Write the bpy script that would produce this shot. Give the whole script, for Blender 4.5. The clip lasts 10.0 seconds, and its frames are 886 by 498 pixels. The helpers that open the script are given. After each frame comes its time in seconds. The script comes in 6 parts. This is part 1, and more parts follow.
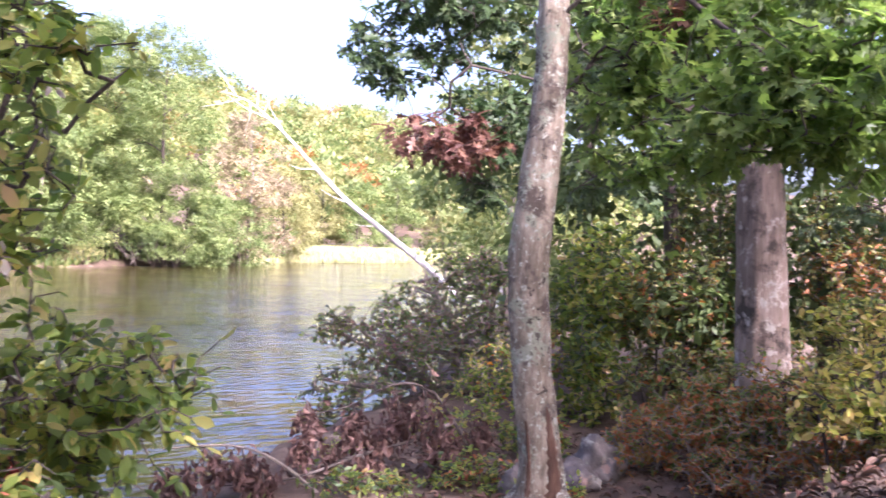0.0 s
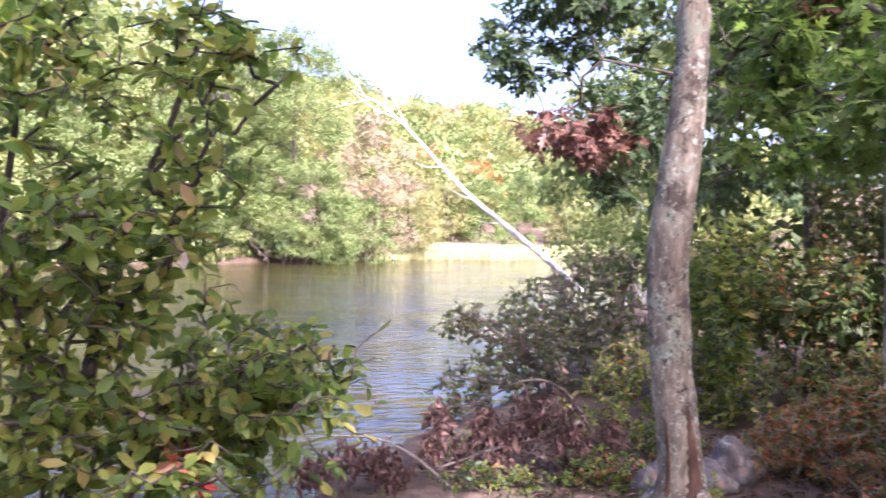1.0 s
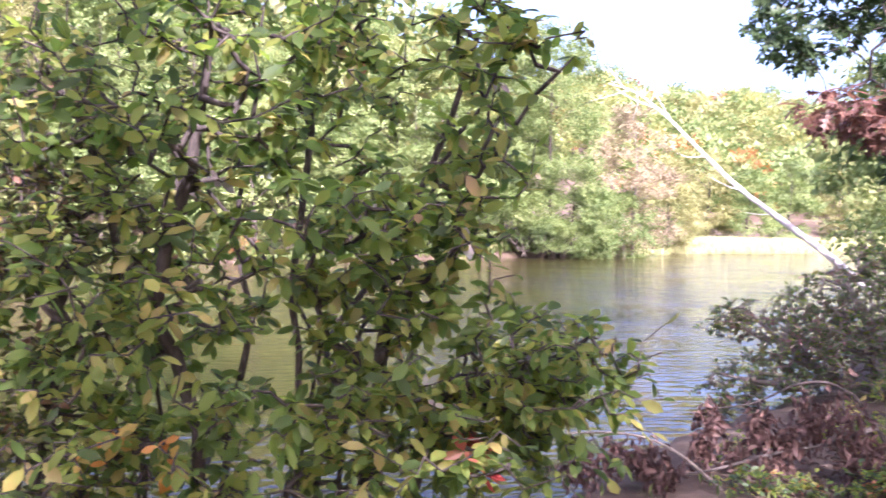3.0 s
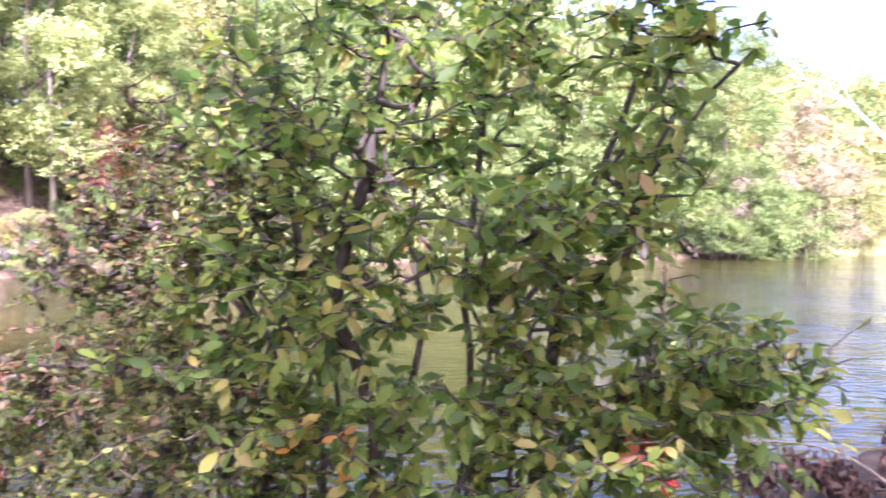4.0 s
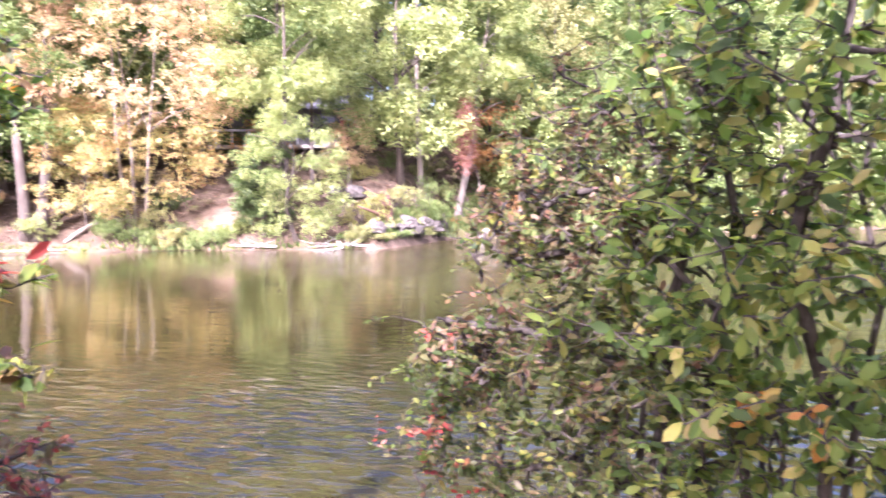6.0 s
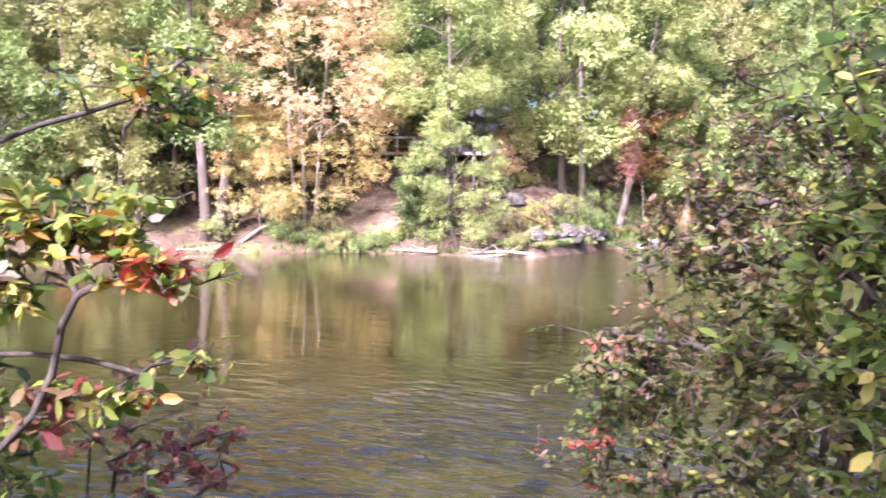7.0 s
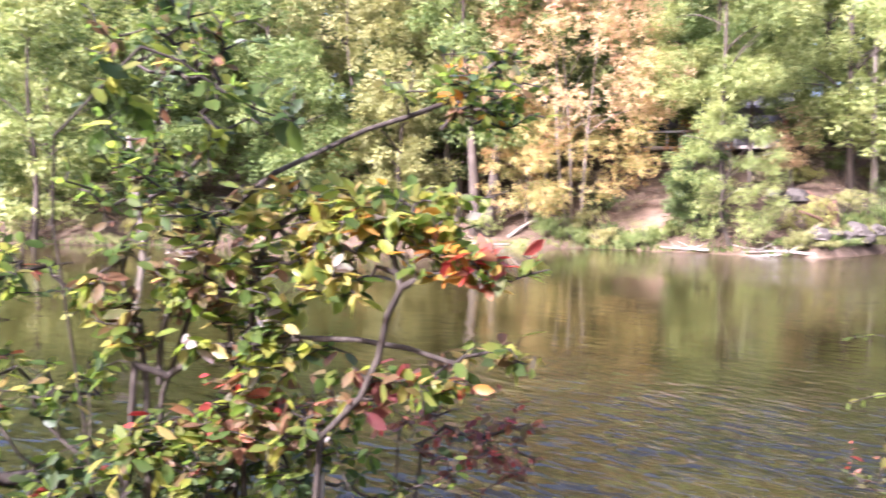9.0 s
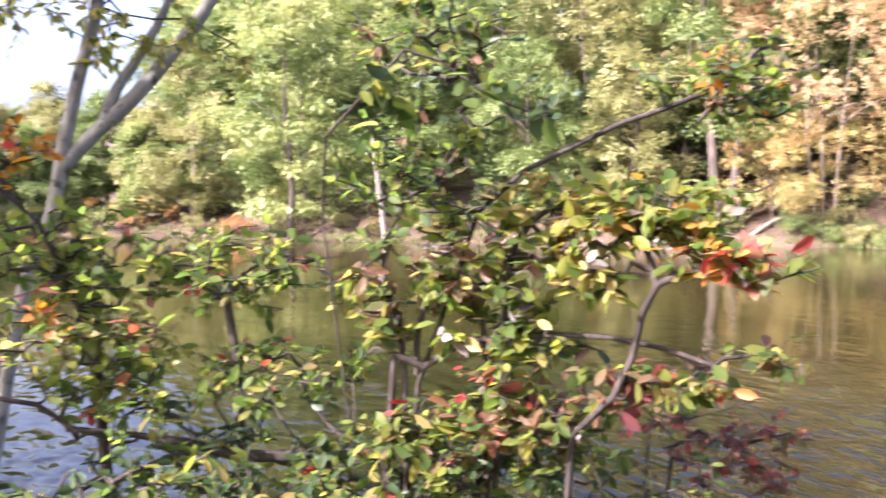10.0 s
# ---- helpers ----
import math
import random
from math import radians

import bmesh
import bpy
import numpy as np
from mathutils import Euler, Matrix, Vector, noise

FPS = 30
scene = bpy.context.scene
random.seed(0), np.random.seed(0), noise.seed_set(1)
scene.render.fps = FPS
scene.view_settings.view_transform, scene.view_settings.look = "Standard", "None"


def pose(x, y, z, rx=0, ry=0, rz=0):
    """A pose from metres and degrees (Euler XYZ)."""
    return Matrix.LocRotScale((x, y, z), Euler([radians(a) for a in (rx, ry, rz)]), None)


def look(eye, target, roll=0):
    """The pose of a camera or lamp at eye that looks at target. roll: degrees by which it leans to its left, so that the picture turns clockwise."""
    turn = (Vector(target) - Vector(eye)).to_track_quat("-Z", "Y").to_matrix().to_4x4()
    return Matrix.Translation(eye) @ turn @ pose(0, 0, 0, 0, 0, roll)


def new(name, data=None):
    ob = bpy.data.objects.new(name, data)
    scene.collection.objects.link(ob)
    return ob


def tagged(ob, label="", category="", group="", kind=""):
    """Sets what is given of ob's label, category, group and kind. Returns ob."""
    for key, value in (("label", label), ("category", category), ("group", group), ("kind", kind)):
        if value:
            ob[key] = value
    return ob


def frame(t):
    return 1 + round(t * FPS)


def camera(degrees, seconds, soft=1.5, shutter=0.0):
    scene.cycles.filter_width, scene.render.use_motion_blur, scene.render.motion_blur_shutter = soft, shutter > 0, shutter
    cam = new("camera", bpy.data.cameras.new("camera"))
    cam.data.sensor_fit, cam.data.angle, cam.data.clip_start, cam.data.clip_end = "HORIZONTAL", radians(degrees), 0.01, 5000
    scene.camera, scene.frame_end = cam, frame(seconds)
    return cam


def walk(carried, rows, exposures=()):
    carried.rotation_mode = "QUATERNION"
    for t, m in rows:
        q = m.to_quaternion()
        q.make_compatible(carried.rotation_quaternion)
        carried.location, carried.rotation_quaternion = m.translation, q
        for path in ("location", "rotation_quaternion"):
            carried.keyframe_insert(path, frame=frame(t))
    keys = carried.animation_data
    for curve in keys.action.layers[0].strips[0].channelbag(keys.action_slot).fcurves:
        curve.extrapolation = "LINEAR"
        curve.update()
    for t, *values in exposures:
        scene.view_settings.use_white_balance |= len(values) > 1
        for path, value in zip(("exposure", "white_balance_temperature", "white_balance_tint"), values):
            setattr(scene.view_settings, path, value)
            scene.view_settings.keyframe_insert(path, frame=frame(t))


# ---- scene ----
cam = camera(52.3, 10.0, soft=1.5, shutter=0.5)
PATH = [
    (0, (0.049, 0.119, 2.439), (0.037, 2.119, 2.426), 1.5),
    (0.5, (0.017, 0.117, 2.436), (-0.125, 2.112, 2.419), 1.6),
    (1, (-0.015, 0.081, 2.431), (-0.298, 2.061, 2.405), 1.4),
    (1.5, (-0.035, 0.096, 2.428), (-0.466, 2.049, 2.4), 2.3),
    (2, (-0.067, 0.121, 2.424), (-0.643, 2.036, 2.385), 2.3),
    (3.3, (-0.094, 0.117, 2.417), (-1.005, 1.898, 2.368), 0.2),
    (3.5, (-0.097, 0.121, 2.418), (-1.073, 1.866, 2.367), 0.1),
    (4, (-0.099, 0.106, 2.415), (-1.241, 1.747, 2.365), 0.5),
    (4.5, (-0.139, 0.09, 2.413), (-1.441, 1.606, 2.336), 0.6),
    (5, (-0.197, 0.048, 2.411), (-1.643, 1.427, 2.313), 1.0),
    (5.5, (-0.253, 0.015, 2.405), (-1.817, 1.255, 2.28), 0.1),
    (6, (-0.305, -0.017, 2.399), (-1.972, 1.081, 2.287), -0.8),
    (7.3, (-0.328, -0.041, 2.398), (-2.192, 0.678, 2.297), 0.2),
    (7.5, (-0.328, -0.06, 2.405), (-2.205, 0.62, 2.298), -0.0),
    (8, (-0.335, -0.078, 2.405), (-2.254, 0.478, 2.303), 0.3),
    (8.5, (-0.341, -0.104, 2.406), (-2.296, 0.305, 2.301), 0.5),
    (9, (-0.345, -0.13, 2.405), (-2.329, 0.102, 2.299), 0.4),
    (9.5, (-0.347, -0.166, 2.405), (-2.344, -0.188, 2.298), -0.0),
    (10, (-0.357, -0.176, 2.4), (-2.334, -0.455, 2.288), -0.1),
]
walk(cam, [(t, look(eye, target, roll)) for t, eye, target, roll in PATH], exposures=[(0, 2.57, 5740, 35), (3.5, 2.64, 5570, 36), (4.5, 3.16, 5450, 34), (5.5, 3.10, 5540, 35), (6, 2.96, 5580, 36), (7.3, 2.58, 5600, 32), (8.5, 2.59, 5680, 30), (9.5, 2.51, 5860, 27), (10, 2.55, 5960, 28)])

# ---- light: late-morning sun from behind, hazy bright sky ----
SUN_AZ, SUN_EL = 140.0, 36.0      # degrees clockwise from +y, degrees up
world = bpy.data.worlds.new("sky")
scene.world = world
world.use_nodes = True
wn = world.node_tree
wn.nodes.clear()
sky = wn.nodes.new("ShaderNodeTexSky")
sky.sky_type = "NISHITA"
sky.sun_disc = False
sky.sun_elevation, sky.sun_rotation = radians(SUN_EL), radians(SUN_AZ)
sky.air_density, sky.dust_density, sky.ozone_density = 0.7, 7.0, 1.0
bg = wn.nodes.new("ShaderNodeBackground")
bg.inputs["Strength"].default_value = 0.15
wo = wn.nodes.new("ShaderNodeOutputWorld")
wn.links.new(sky.outputs[0], bg.inputs["Color"])
wn.links.new(bg.outputs[0], wo.inputs["Surface"])
sun = new("sun", bpy.data.lights.new("sun", "SUN"))
sun.data.energy, sun.data.angle, sun.data.color = 3.5, radians(0.6), (1.0, 0.93, 0.85)
to_sun = Vector((math.sin(radians(SUN_AZ)) * math.cos(radians(SUN_EL)), math.cos(radians(SUN_AZ)) * math.cos(radians(SUN_EL)), math.sin(radians(SUN_EL))))
sun.matrix_world = look(to_sun * 60, (0, 0, 0))

# ---- materials ----
def material(name):
    m = bpy.data.materials.new(name)
    m.use_nodes = True
    m.node_tree.nodes.clear()
    return m, m.node_tree.nodes, m.node_tree.links


def ramp(nodes, stops):
    r = nodes.new("ShaderNodeValToRGB")
    els = r.color_ramp.elements
    while len(els) > 1:
        els.remove(els[-1])
    for i, (p, c) in enumerate(stops):
        e = els[0] if i == 0 else els.new(p)
        e.position, e.color = p, (*c, 1)
    return r


def noise_node(nodes, links, scale, detail=4.0, rough=0.55, stretch=None, coord="Object"):
    tc = nodes.new("ShaderNodeTexCoord")
    n = nodes.new("ShaderNodeTexNoise")
    n.inputs["Scale"].default_value, n.inputs["Detail"].default_value, n.inputs["Roughness"].default_value = scale, detail, rough
    if stretch:
        mp = nodes.new("ShaderNodeMapping")
        mp.inputs["Scale"].default_value = stretch
        links.new(tc.outputs[coord], mp.inputs["Vector"])
        links.new(mp.outputs[0], n.inputs["Vector"])
    else:
        links.new(tc.outputs[coord], n.inputs["Vector"])
    return n


def math_node(nodes, links, op, a, b):
    m = nodes.new("ShaderNodeMath")
    m.operation = op
    for i, v in enumerate((a, b)):
        if isinstance(v, (int, float)):
            m.inputs[i].default_value = v
        else:
            links.new(v, m.inputs[i])
    return m.outputs[0]


def leaf_material(name, colours, translucent=0.4, rough=0.5, patch=0.7, scale=1.5):
    """Leaves: each one takes its own colour, and patches of the crown lean to one end of the colours."""
    m, nodes, links = material(name)
    geo = nodes.new("ShaderNodeNewGeometry")
    n = noise_node(nodes, links, scale, 2.0)
    f = math_node(nodes, links, "MULTIPLY", geo.outputs["Random Per Island"], 1.0 - patch * 0.5)
    spread = math_node(nodes, links, "MULTIPLY", math_node(nodes, links, "SUBTRACT", n.outputs["Fac"], 0.25), patch)
    f = math_node(nodes, links, "ADD", f, spread)
    k = len(colours)
    r = ramp(nodes, [(0.08 + 0.84 * i / max(1, k - 1), c) for i, c in enumerate(colours)])
    links.new(f, r.inputs["Fac"])
    fine = noise_node(nodes, links, 60.0, 2.0)
    mix = nodes.new("ShaderNodeMix")
    mix.data_type, mix.blend_type = "RGBA", "MULTIPLY"
    mix.inputs["Factor"].default_value = 0.45
    links.new(r.outputs["Color"], mix.inputs["A"])
    links.new(fine.outputs["Color"], mix.inputs["B"])
    p = nodes.new("ShaderNodeBsdfPrincipled")
    links.new(mix.outputs["Result"], p.inputs["Base Color"])
    p.inputs["Roughness"].default_value = rough
    p.inputs["Specular IOR Level"].default_value = 0.35
    t = nodes.new("ShaderNodeBsdfTranslucent")
    hsv = nodes.new("ShaderNodeHueSaturation")
    hsv.inputs["Saturation"].default_value, hsv.inputs["Value"].default_value = 1.1, 1.5
    links.new(r.outputs["Color"], hsv.inputs["Color"])
    links.new(hsv.outputs["Color"], t.inputs["Color"])
    sh = nodes.new("ShaderNodeMixShader")
    sh.inputs["Fac"].default_value = translucent
    o = nodes.new("ShaderNodeOutputMaterial")
    links.new(p.outputs[0], sh.inputs[1])
    links.new(t.outputs[0], sh.inputs[2])
    links.new(sh.outputs[0], o.inputs["Surface"])
    return m


def rough_material(name, colours, scale, stretch=None, rough=0.85, bump=0.5, bump_scale=None, patches=None, metal=0.0, depth=0.02):
    """Bark, stone, earth, wood: coarse and fine noise over a ramp of colours, relief, and optional patches of another colour (lichen, moss)."""
    m, nodes, links = material(name)
    a = noise_node(nodes, links, scale, 6.0, 0.65, stretch)
    b = noise_node(nodes, links, scale * 0.13, 3.0, 0.5)
    f = math_node(nodes, links, "ADD", math_node(nodes, links, "MULTIPLY", a.outputs["Fac"], 0.7), math_node(nodes, links, "MULTIPLY", b.outputs["Fac"], 0.4))
    k = len(colours)
    r = ramp(nodes, [(0.32 + 0.42 * i / max(1, k - 1), c) for i, c in enumerate(colours)])
    links.new(f, r.inputs["Fac"])
    colour = r.outputs["Color"]
    if patches:
        for pc, ps, lo, hi in patches:
            n = noise_node(nodes, links, ps, 5.0, 0.7)
            mask = ramp(nodes, [(lo, (0, 0, 0)), (hi, (1, 1, 1))])
            links.new(n.outputs["Fac"], mask.inputs["Fac"])
            mix = nodes.new("ShaderNodeMix")
            mix.data_type = "RGBA"
            links.new(mask.outputs["Color"], mix.inputs["Factor"])
            links.new(colour, mix.inputs["A"])
            mix.inputs["B"].default_value = (*pc, 1)
            colour = mix.outputs["Result"]
    p = nodes.new("ShaderNodeBsdfPrincipled")
    links.new(colour, p.inputs["Base Color"])
    p.inputs["Roughness"].default_value, p.inputs["Metallic"].default_value = rough, metal
    p.inputs["Specular IOR Level"].default_value = 0.3
    bn = noise_node(nodes, links, bump_scale or scale, 6.0, 0.7, stretch)
    bu = nodes.new("ShaderNodeBump")
    bu.inputs["Strength"].default_value, bu.inputs["Distance"].default_value = bump, depth
    links.new(bn.outputs["Fac"], bu.inputs["Height"])
    links.new(bu.outputs[0], p.inputs["Normal"])
    o = nodes.new("ShaderNodeOutputMaterial")
    links.new(p.outputs[0], o.inputs["Surface"])
    return m


def water_material():
    m, nodes, links = material("pond_water")
    p = nodes.new("ShaderNodeBsdfPrincipled")
    p.inputs["Roughness"].default_value = 0.06
    p.inputs["IOR"].default_value = 1.333
    p.inputs["Specular IOR Level"].default_value = 0.5
    murk = noise_node(nodes, links, 0.05, 3.0)
    r = ramp(nodes, [(0.35, (0.022, 0.0185, 0.0052)), (0.65, (0.030, 0.025, 0.0074))])
    links.new(murk.outputs["Fac"], r.inputs["Fac"])
    links.new(r.outputs["Color"], p.inputs["Base Color"])
    # wind ripples: short-crested wavelets drawn out across the breeze, in three sizes, stronger in the gusts
    trains = []
    tc = nodes.new("ShaderNodeTexCoord")
    for turn, along, across in ((118, 4.8, 2.0), (140, 8.4, 3.4), (98, 2.8, 1.2)):
        turned = nodes.new("ShaderNodeMapping")
        turned.vector_type = "TEXTURE"
        turned.inputs["Rotation"].default_value = (0, 0, radians(turn))
        turned.inputs["Scale"].default_value = (1 / along, 1 / across, 1)
        w = nodes.new("ShaderNodeTexNoise")
        w.inputs["Scale"].default_value, w.inputs["Detail"].default_value, w.inputs["Roughness"].default_value, w.inputs["Distortion"].default_value = 1.0, 0.8, 0.4, 0.3
        links.new(tc.outputs["Object"], turned.inputs["Vector"])
        links.new(turned.outputs[0], w.inputs["Vector"])
        trains.append(w.outputs["Fac"])
    fine = noise_node(nodes, links, 22.0, 2.0, 0.5)
    gust = noise_node(nodes, links, 0.16, 2.0, 0.5)
    gm = ramp(nodes, [(0.38, (0.3, 0.3, 0.3)), (0.60, (1, 1, 1))])
    links.new(gust.outputs["Fac"], gm.inputs["Fac"])
    h = math_node(nodes, links, "ADD", trains[0], math_node(nodes, links, "MULTIPLY", trains[1], 0.4))
    h = math_node(nodes, links, "ADD", h, math_node(nodes, links, "MULTIPLY", trains[2], 0.4))
    h = math_node(nodes, links, "ADD", h, math_node(nodes, links, "MULTIPLY", fine.outputs["Fac"], 0.03))
    # the breeze roughens the water off the near bank and out on the open pond; it lies calm in the cove under the far woods
    far = nodes.new("ShaderNodeVectorMath")
    far.operation = "LENGTH"
    links.new(tc.outputs["Object"], far.inputs[0])
    lee = nodes.new("ShaderNodeMapRange")
    lee.inputs["From Min"].default_value, lee.inputs["From Max"].default_value = 6.5, 15.0
    lee.inputs["To Min"].default_value, lee.inputs["To Max"].default_value = 4.2, 0.22
    links.new(far.outputs["Value"], lee.inputs["Value"])
    place = nodes.new("ShaderNodeSeparateXYZ")
    links.new(tc.outputs["Object"], place.inputs[0])
    pond = nodes.new("ShaderNodeMapRange")
    pond.inputs["From Min"].default_value, pond.inputs["From Max"].default_value = 9.0, 26.0
    pond.inputs["To Min"].default_value, pond.inputs["To Max"].default_value = 0.0, 3.0
    links.new(place.outputs["Y"], pond.inputs["Value"])
    wind = math_node(nodes, links, "MAXIMUM", lee.outputs["Result"], pond.outputs["Result"])
    h = math_node(nodes, links, "MULTIPLY", math_node(nodes, links, "MULTIPLY", h, gm.outputs["Color"]), wind)
    bu = nodes.new("ShaderNodeBump")
    bu.inputs["Strength"].default_value, bu.inputs["Distance"].default_value = 1.0, 0.036
    links.new(h, bu.inputs["Height"])
    links.new(bu.outputs[0], p.inputs["Normal"])
    o = nodes.new("ShaderNodeOutputMaterial")
    links.new(p.outputs[0], o.inputs["Surface"])
    return m


# "light" and "dark" put sun and shade into the leaf colour
M_FAR = {
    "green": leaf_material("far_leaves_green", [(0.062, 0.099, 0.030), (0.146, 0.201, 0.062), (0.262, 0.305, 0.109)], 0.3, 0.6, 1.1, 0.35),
    "light": leaf_material("far_leaves_sunlit", [(0.105, 0.151, 0.047), (0.238, 0.283, 0.095), (0.375, 0.383, 0.156)], 0.3, 0.6, 1.1, 0.35),
    "dark": leaf_material("far_leaves_shaded", [(0.035, 0.06, 0.018), (0.07, 0.105, 0.03), (0.12, 0.16, 0.05)], 0.3, 0.6, 1.1, 0.35),
    "olive": leaf_material("far_leaves_olive", [(0.135, 0.15, 0.052), (0.235, 0.240, 0.090), (0.33, 0.305, 0.13)], 0.3, 0.6, 1.1, 0.35),
    "yellow": leaf_material("far_leaves_yellow", [(0.15, 0.19, 0.05), (0.26, 0.27, 0.08), (0.32, 0.28, 0.10)], 0.3, 0.6, 1.1, 0.35),
    "orange": leaf_material("far_leaves_orange", [(0.35, 0.36, 0.15), (0.49, 0.40, 0.20), (0.55, 0.37, 0.23), (0.53, 0.26, 0.17)], 0.3, 0.6, 1.1, 0.4),
    "amber": leaf_material("far_leaves_amber", [(0.20, 0.26, 0.08), (0.34, 0.32, 0.115), (0.44, 0.32, 0.14), (0.44, 0.20, 0.11)], 0.3, 0.6, 1.1, 0.5),
    "brown": leaf_material("far_leaves_brown", [(0.20, 0.17, 0.10), (0.30, 0.24, 0.16), (0.27, 0.25, 0.13)], 0.25, 0.7, 0.7, 0.35),
    "rust": leaf_material("far_leaves_rust", [(0.28, 0.13, 0.06), (0.36, 0.17, 0.06), (0.24, 0.20, 0.06)], 0.25, 0.7, 0.7, 0.35),
}
M_BUSH = leaf_material("bush_leaves", [(0.056, 0.086, 0.030), (0.094, 0.148, 0.038), (0.140, 0.210, 0.046), (0.196, 0.262, 0.055), (0.256, 0.292, 0.066), (0.320, 0.270, 0.092)], 0.62, 0.55, 0.45, 2.2)
M_BUSH_RED = leaf_material("bush_leaves_red", [(0.36, 0.040, 0.045), (0.46, 0.095, 0.075), (0.44, 0.20, 0.10), (0.42, 0.20, 0.18)], 0.4, 0.42, 0.5, 3.0)
M_BUSH_RUST = leaf_material("bush_leaves_rust", [(0.090, 0.118, 0.040), (0.180, 0.132, 0.062), (0.230, 0.112, 0.074), (0.132, 0.150, 0.050)], 0.4, 0.5, 0.6, 3.0)
M_BUSH_DULL = leaf_material("bush_leaves_olive", [(0.062, 0.088, 0.026), (0.098, 0.128, 0.036), (0.135, 0.146, 0.045), (0.155, 0.118, 0.054)], 0.5, 0.65, 0.6, 3.0)
M_BUSH_YELL = leaf_material("bush_leaves_yellow", [(0.130, 0.200, 0.039), (0.300, 0.320, 0.065), (0.420, 0.380, 0.104), (0.360, 0.240, 0.130)], 0.45, 0.42, 0.6, 3.0)
M_BUSH_ORANGE = leaf_material("bush_leaves_orange", [(0.42, 0.16, 0.04), (0.50, 0.24, 0.06), (0.46, 0.34, 0.10)], 0.5, 0.45, 0.5, 3.0)
M_PURPLE = leaf_material("shrub_leaves_purple", [(0.075, 0.125, 0.045), (0.125, 0.180, 0.062), (0.205, 0.180, 0.105), (0.280, 0.150, 0.150)], 0.45, 0.5, 0.6, 1.6)
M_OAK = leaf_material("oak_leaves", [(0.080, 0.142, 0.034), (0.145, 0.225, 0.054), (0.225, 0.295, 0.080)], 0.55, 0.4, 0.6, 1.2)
# the oak leaves again, with shade put into the colour
M_OAK_SHADED = leaf_material("oak_leaves_shaded", [(0.035, 0.062, 0.026), (0.060, 0.100, 0.039), (0.095, 0.140, 0.052)], 0.35, 0.45, 0.6, 1.2)
M_OAK_RED = leaf_material("oak_leaves_maroon", [(0.10, 0.052, 0.045), (0.17, 0.085, 0.065), (0.22, 0.12, 0.075)], 0.4, 0.45, 0.6, 2.0)
M_UNDER = leaf_material("undergrowth_leaves", [(0.042, 0.078, 0.020), (0.090, 0.140, 0.032), (0.165, 0.165, 0.040), (0.225, 0.135, 0.048)], 0.35, 0.55, 0.8, 1.0)
M_UNDER_RED = leaf_material("undergrowth_leaves_red", [(0.11, 0.11, 0.028), (0.23, 0.14, 0.038), (0.31, 0.105, 0.042), (0.21, 0.105, 0.042)], 0.35, 0.55, 0.8, 2.0)
M_DEADLEAF = leaf_material("dead_leaves_brown", [(0.05, 0.027, 0.022), (0.095, 0.050, 0.040), (0.18, 0.105, 0.08)], 0.2, 0.7, 0.6, 3.0)
M_LITTER = leaf_material("fallen_leaves", [(0.042, 0.026, 0.016), (0.078, 0.049, 0.031), (0.13, 0.08, 0.054), (0.13, 0.046, 0.029)], 0.1, 0.75, 0.6, 2.0)
M_CREEPER = leaf_material("creeper_leaves", [(0.20, 0.075, 0.06), (0.30, 0.14, 0.11), (0.40, 0.26, 0.20)], 0.3, 0.6, 0.6, 0.6)
M_LITTER_FAR = leaf_material("dry_tan_leaves", [(0.11, 0.075, 0.05), (0.21, 0.15, 0.105), (0.32, 0.235, 0.18), (0.24, 0.11, 0.075)], 0.15, 0.75, 0.6, 0.6)
M_REED = leaf_material("reed_blades", [(0.30, 0.33, 0.13), (0.42, 0.42, 0.20), (0.50, 0.47, 0.27)], 0.3, 0.6, 0.8, 0.2)
M_GRASS = leaf_material("grass_blades", [(0.05, 0.085, 0.02), (0.10, 0.14, 0.035), (0.18, 0.18, 0.06)], 0.3, 0.6, 0.8, 0.6)
M_BARK = rough_material("oak_bark", [(0.052, 0.042, 0.032), (0.21, 0.174, 0.132), (0.43, 0.38, 0.30)], 34, (1, 1, 0.28), 0.92, 1.0, 46,
                        patches=[((0.085, 0.068, 0.057), 5.0, 0.50, 0.60), ((0.27, 0.29, 0.22), 8.0, 0.55, 0.61), ((0.06, 0.048, 0.04), 16.0, 0.60, 0.65), ((0.42, 0.44, 0.37), 30.0, 0.57, 0.62)], depth=0.016)
M_BUSH_MAROON = leaf_material("bush_leaves_maroon", [(0.13, 0.04, 0.04), (0.21, 0.06, 0.055), (0.26, 0.12, 0.08), (0.16, 0.13, 0.05)], 0.4, 0.45, 0.5, 3.0)
M_BUSH_PALE = leaf_material("bush_leaves_pale_underside", [(0.36, 0.28, 0.27), (0.42, 0.36, 0.33), (0.34, 0.36, 0.26)], 0.3, 0.5, 0.4, 3.0)
M_BARK_BIG = rough_material("big_tree_bark", [(0.08, 0.062, 0.05), (0.20, 0.155, 0.125), (0.32, 0.26, 0.22)], 15, (1, 1, 0.16), 0.9, 1.0, 18, patches=[((0.055, 0.045, 0.037), 2.6, 0.52, 0.62), ((0.40, 0.37, 0.33), 5.5, 0.55, 0.63)], depth=0.04)
M_BARK_FAR = rough_material("far_bark", [(0.030, 0.024, 0.020), (0.062, 0.049, 0.041), (0.11, 0.088, 0.075)], 3.0, (1, 1, 0.3), 0.9, 0.6)
M_BARK_PALE = rough_material("pale_far_bark", [(0.082, 0.067, 0.057), (0.16, 0.135, 0.117), (0.255, 0.22, 0.195)], 3.0, (1, 1, 0.3), 0.9, 0.5)
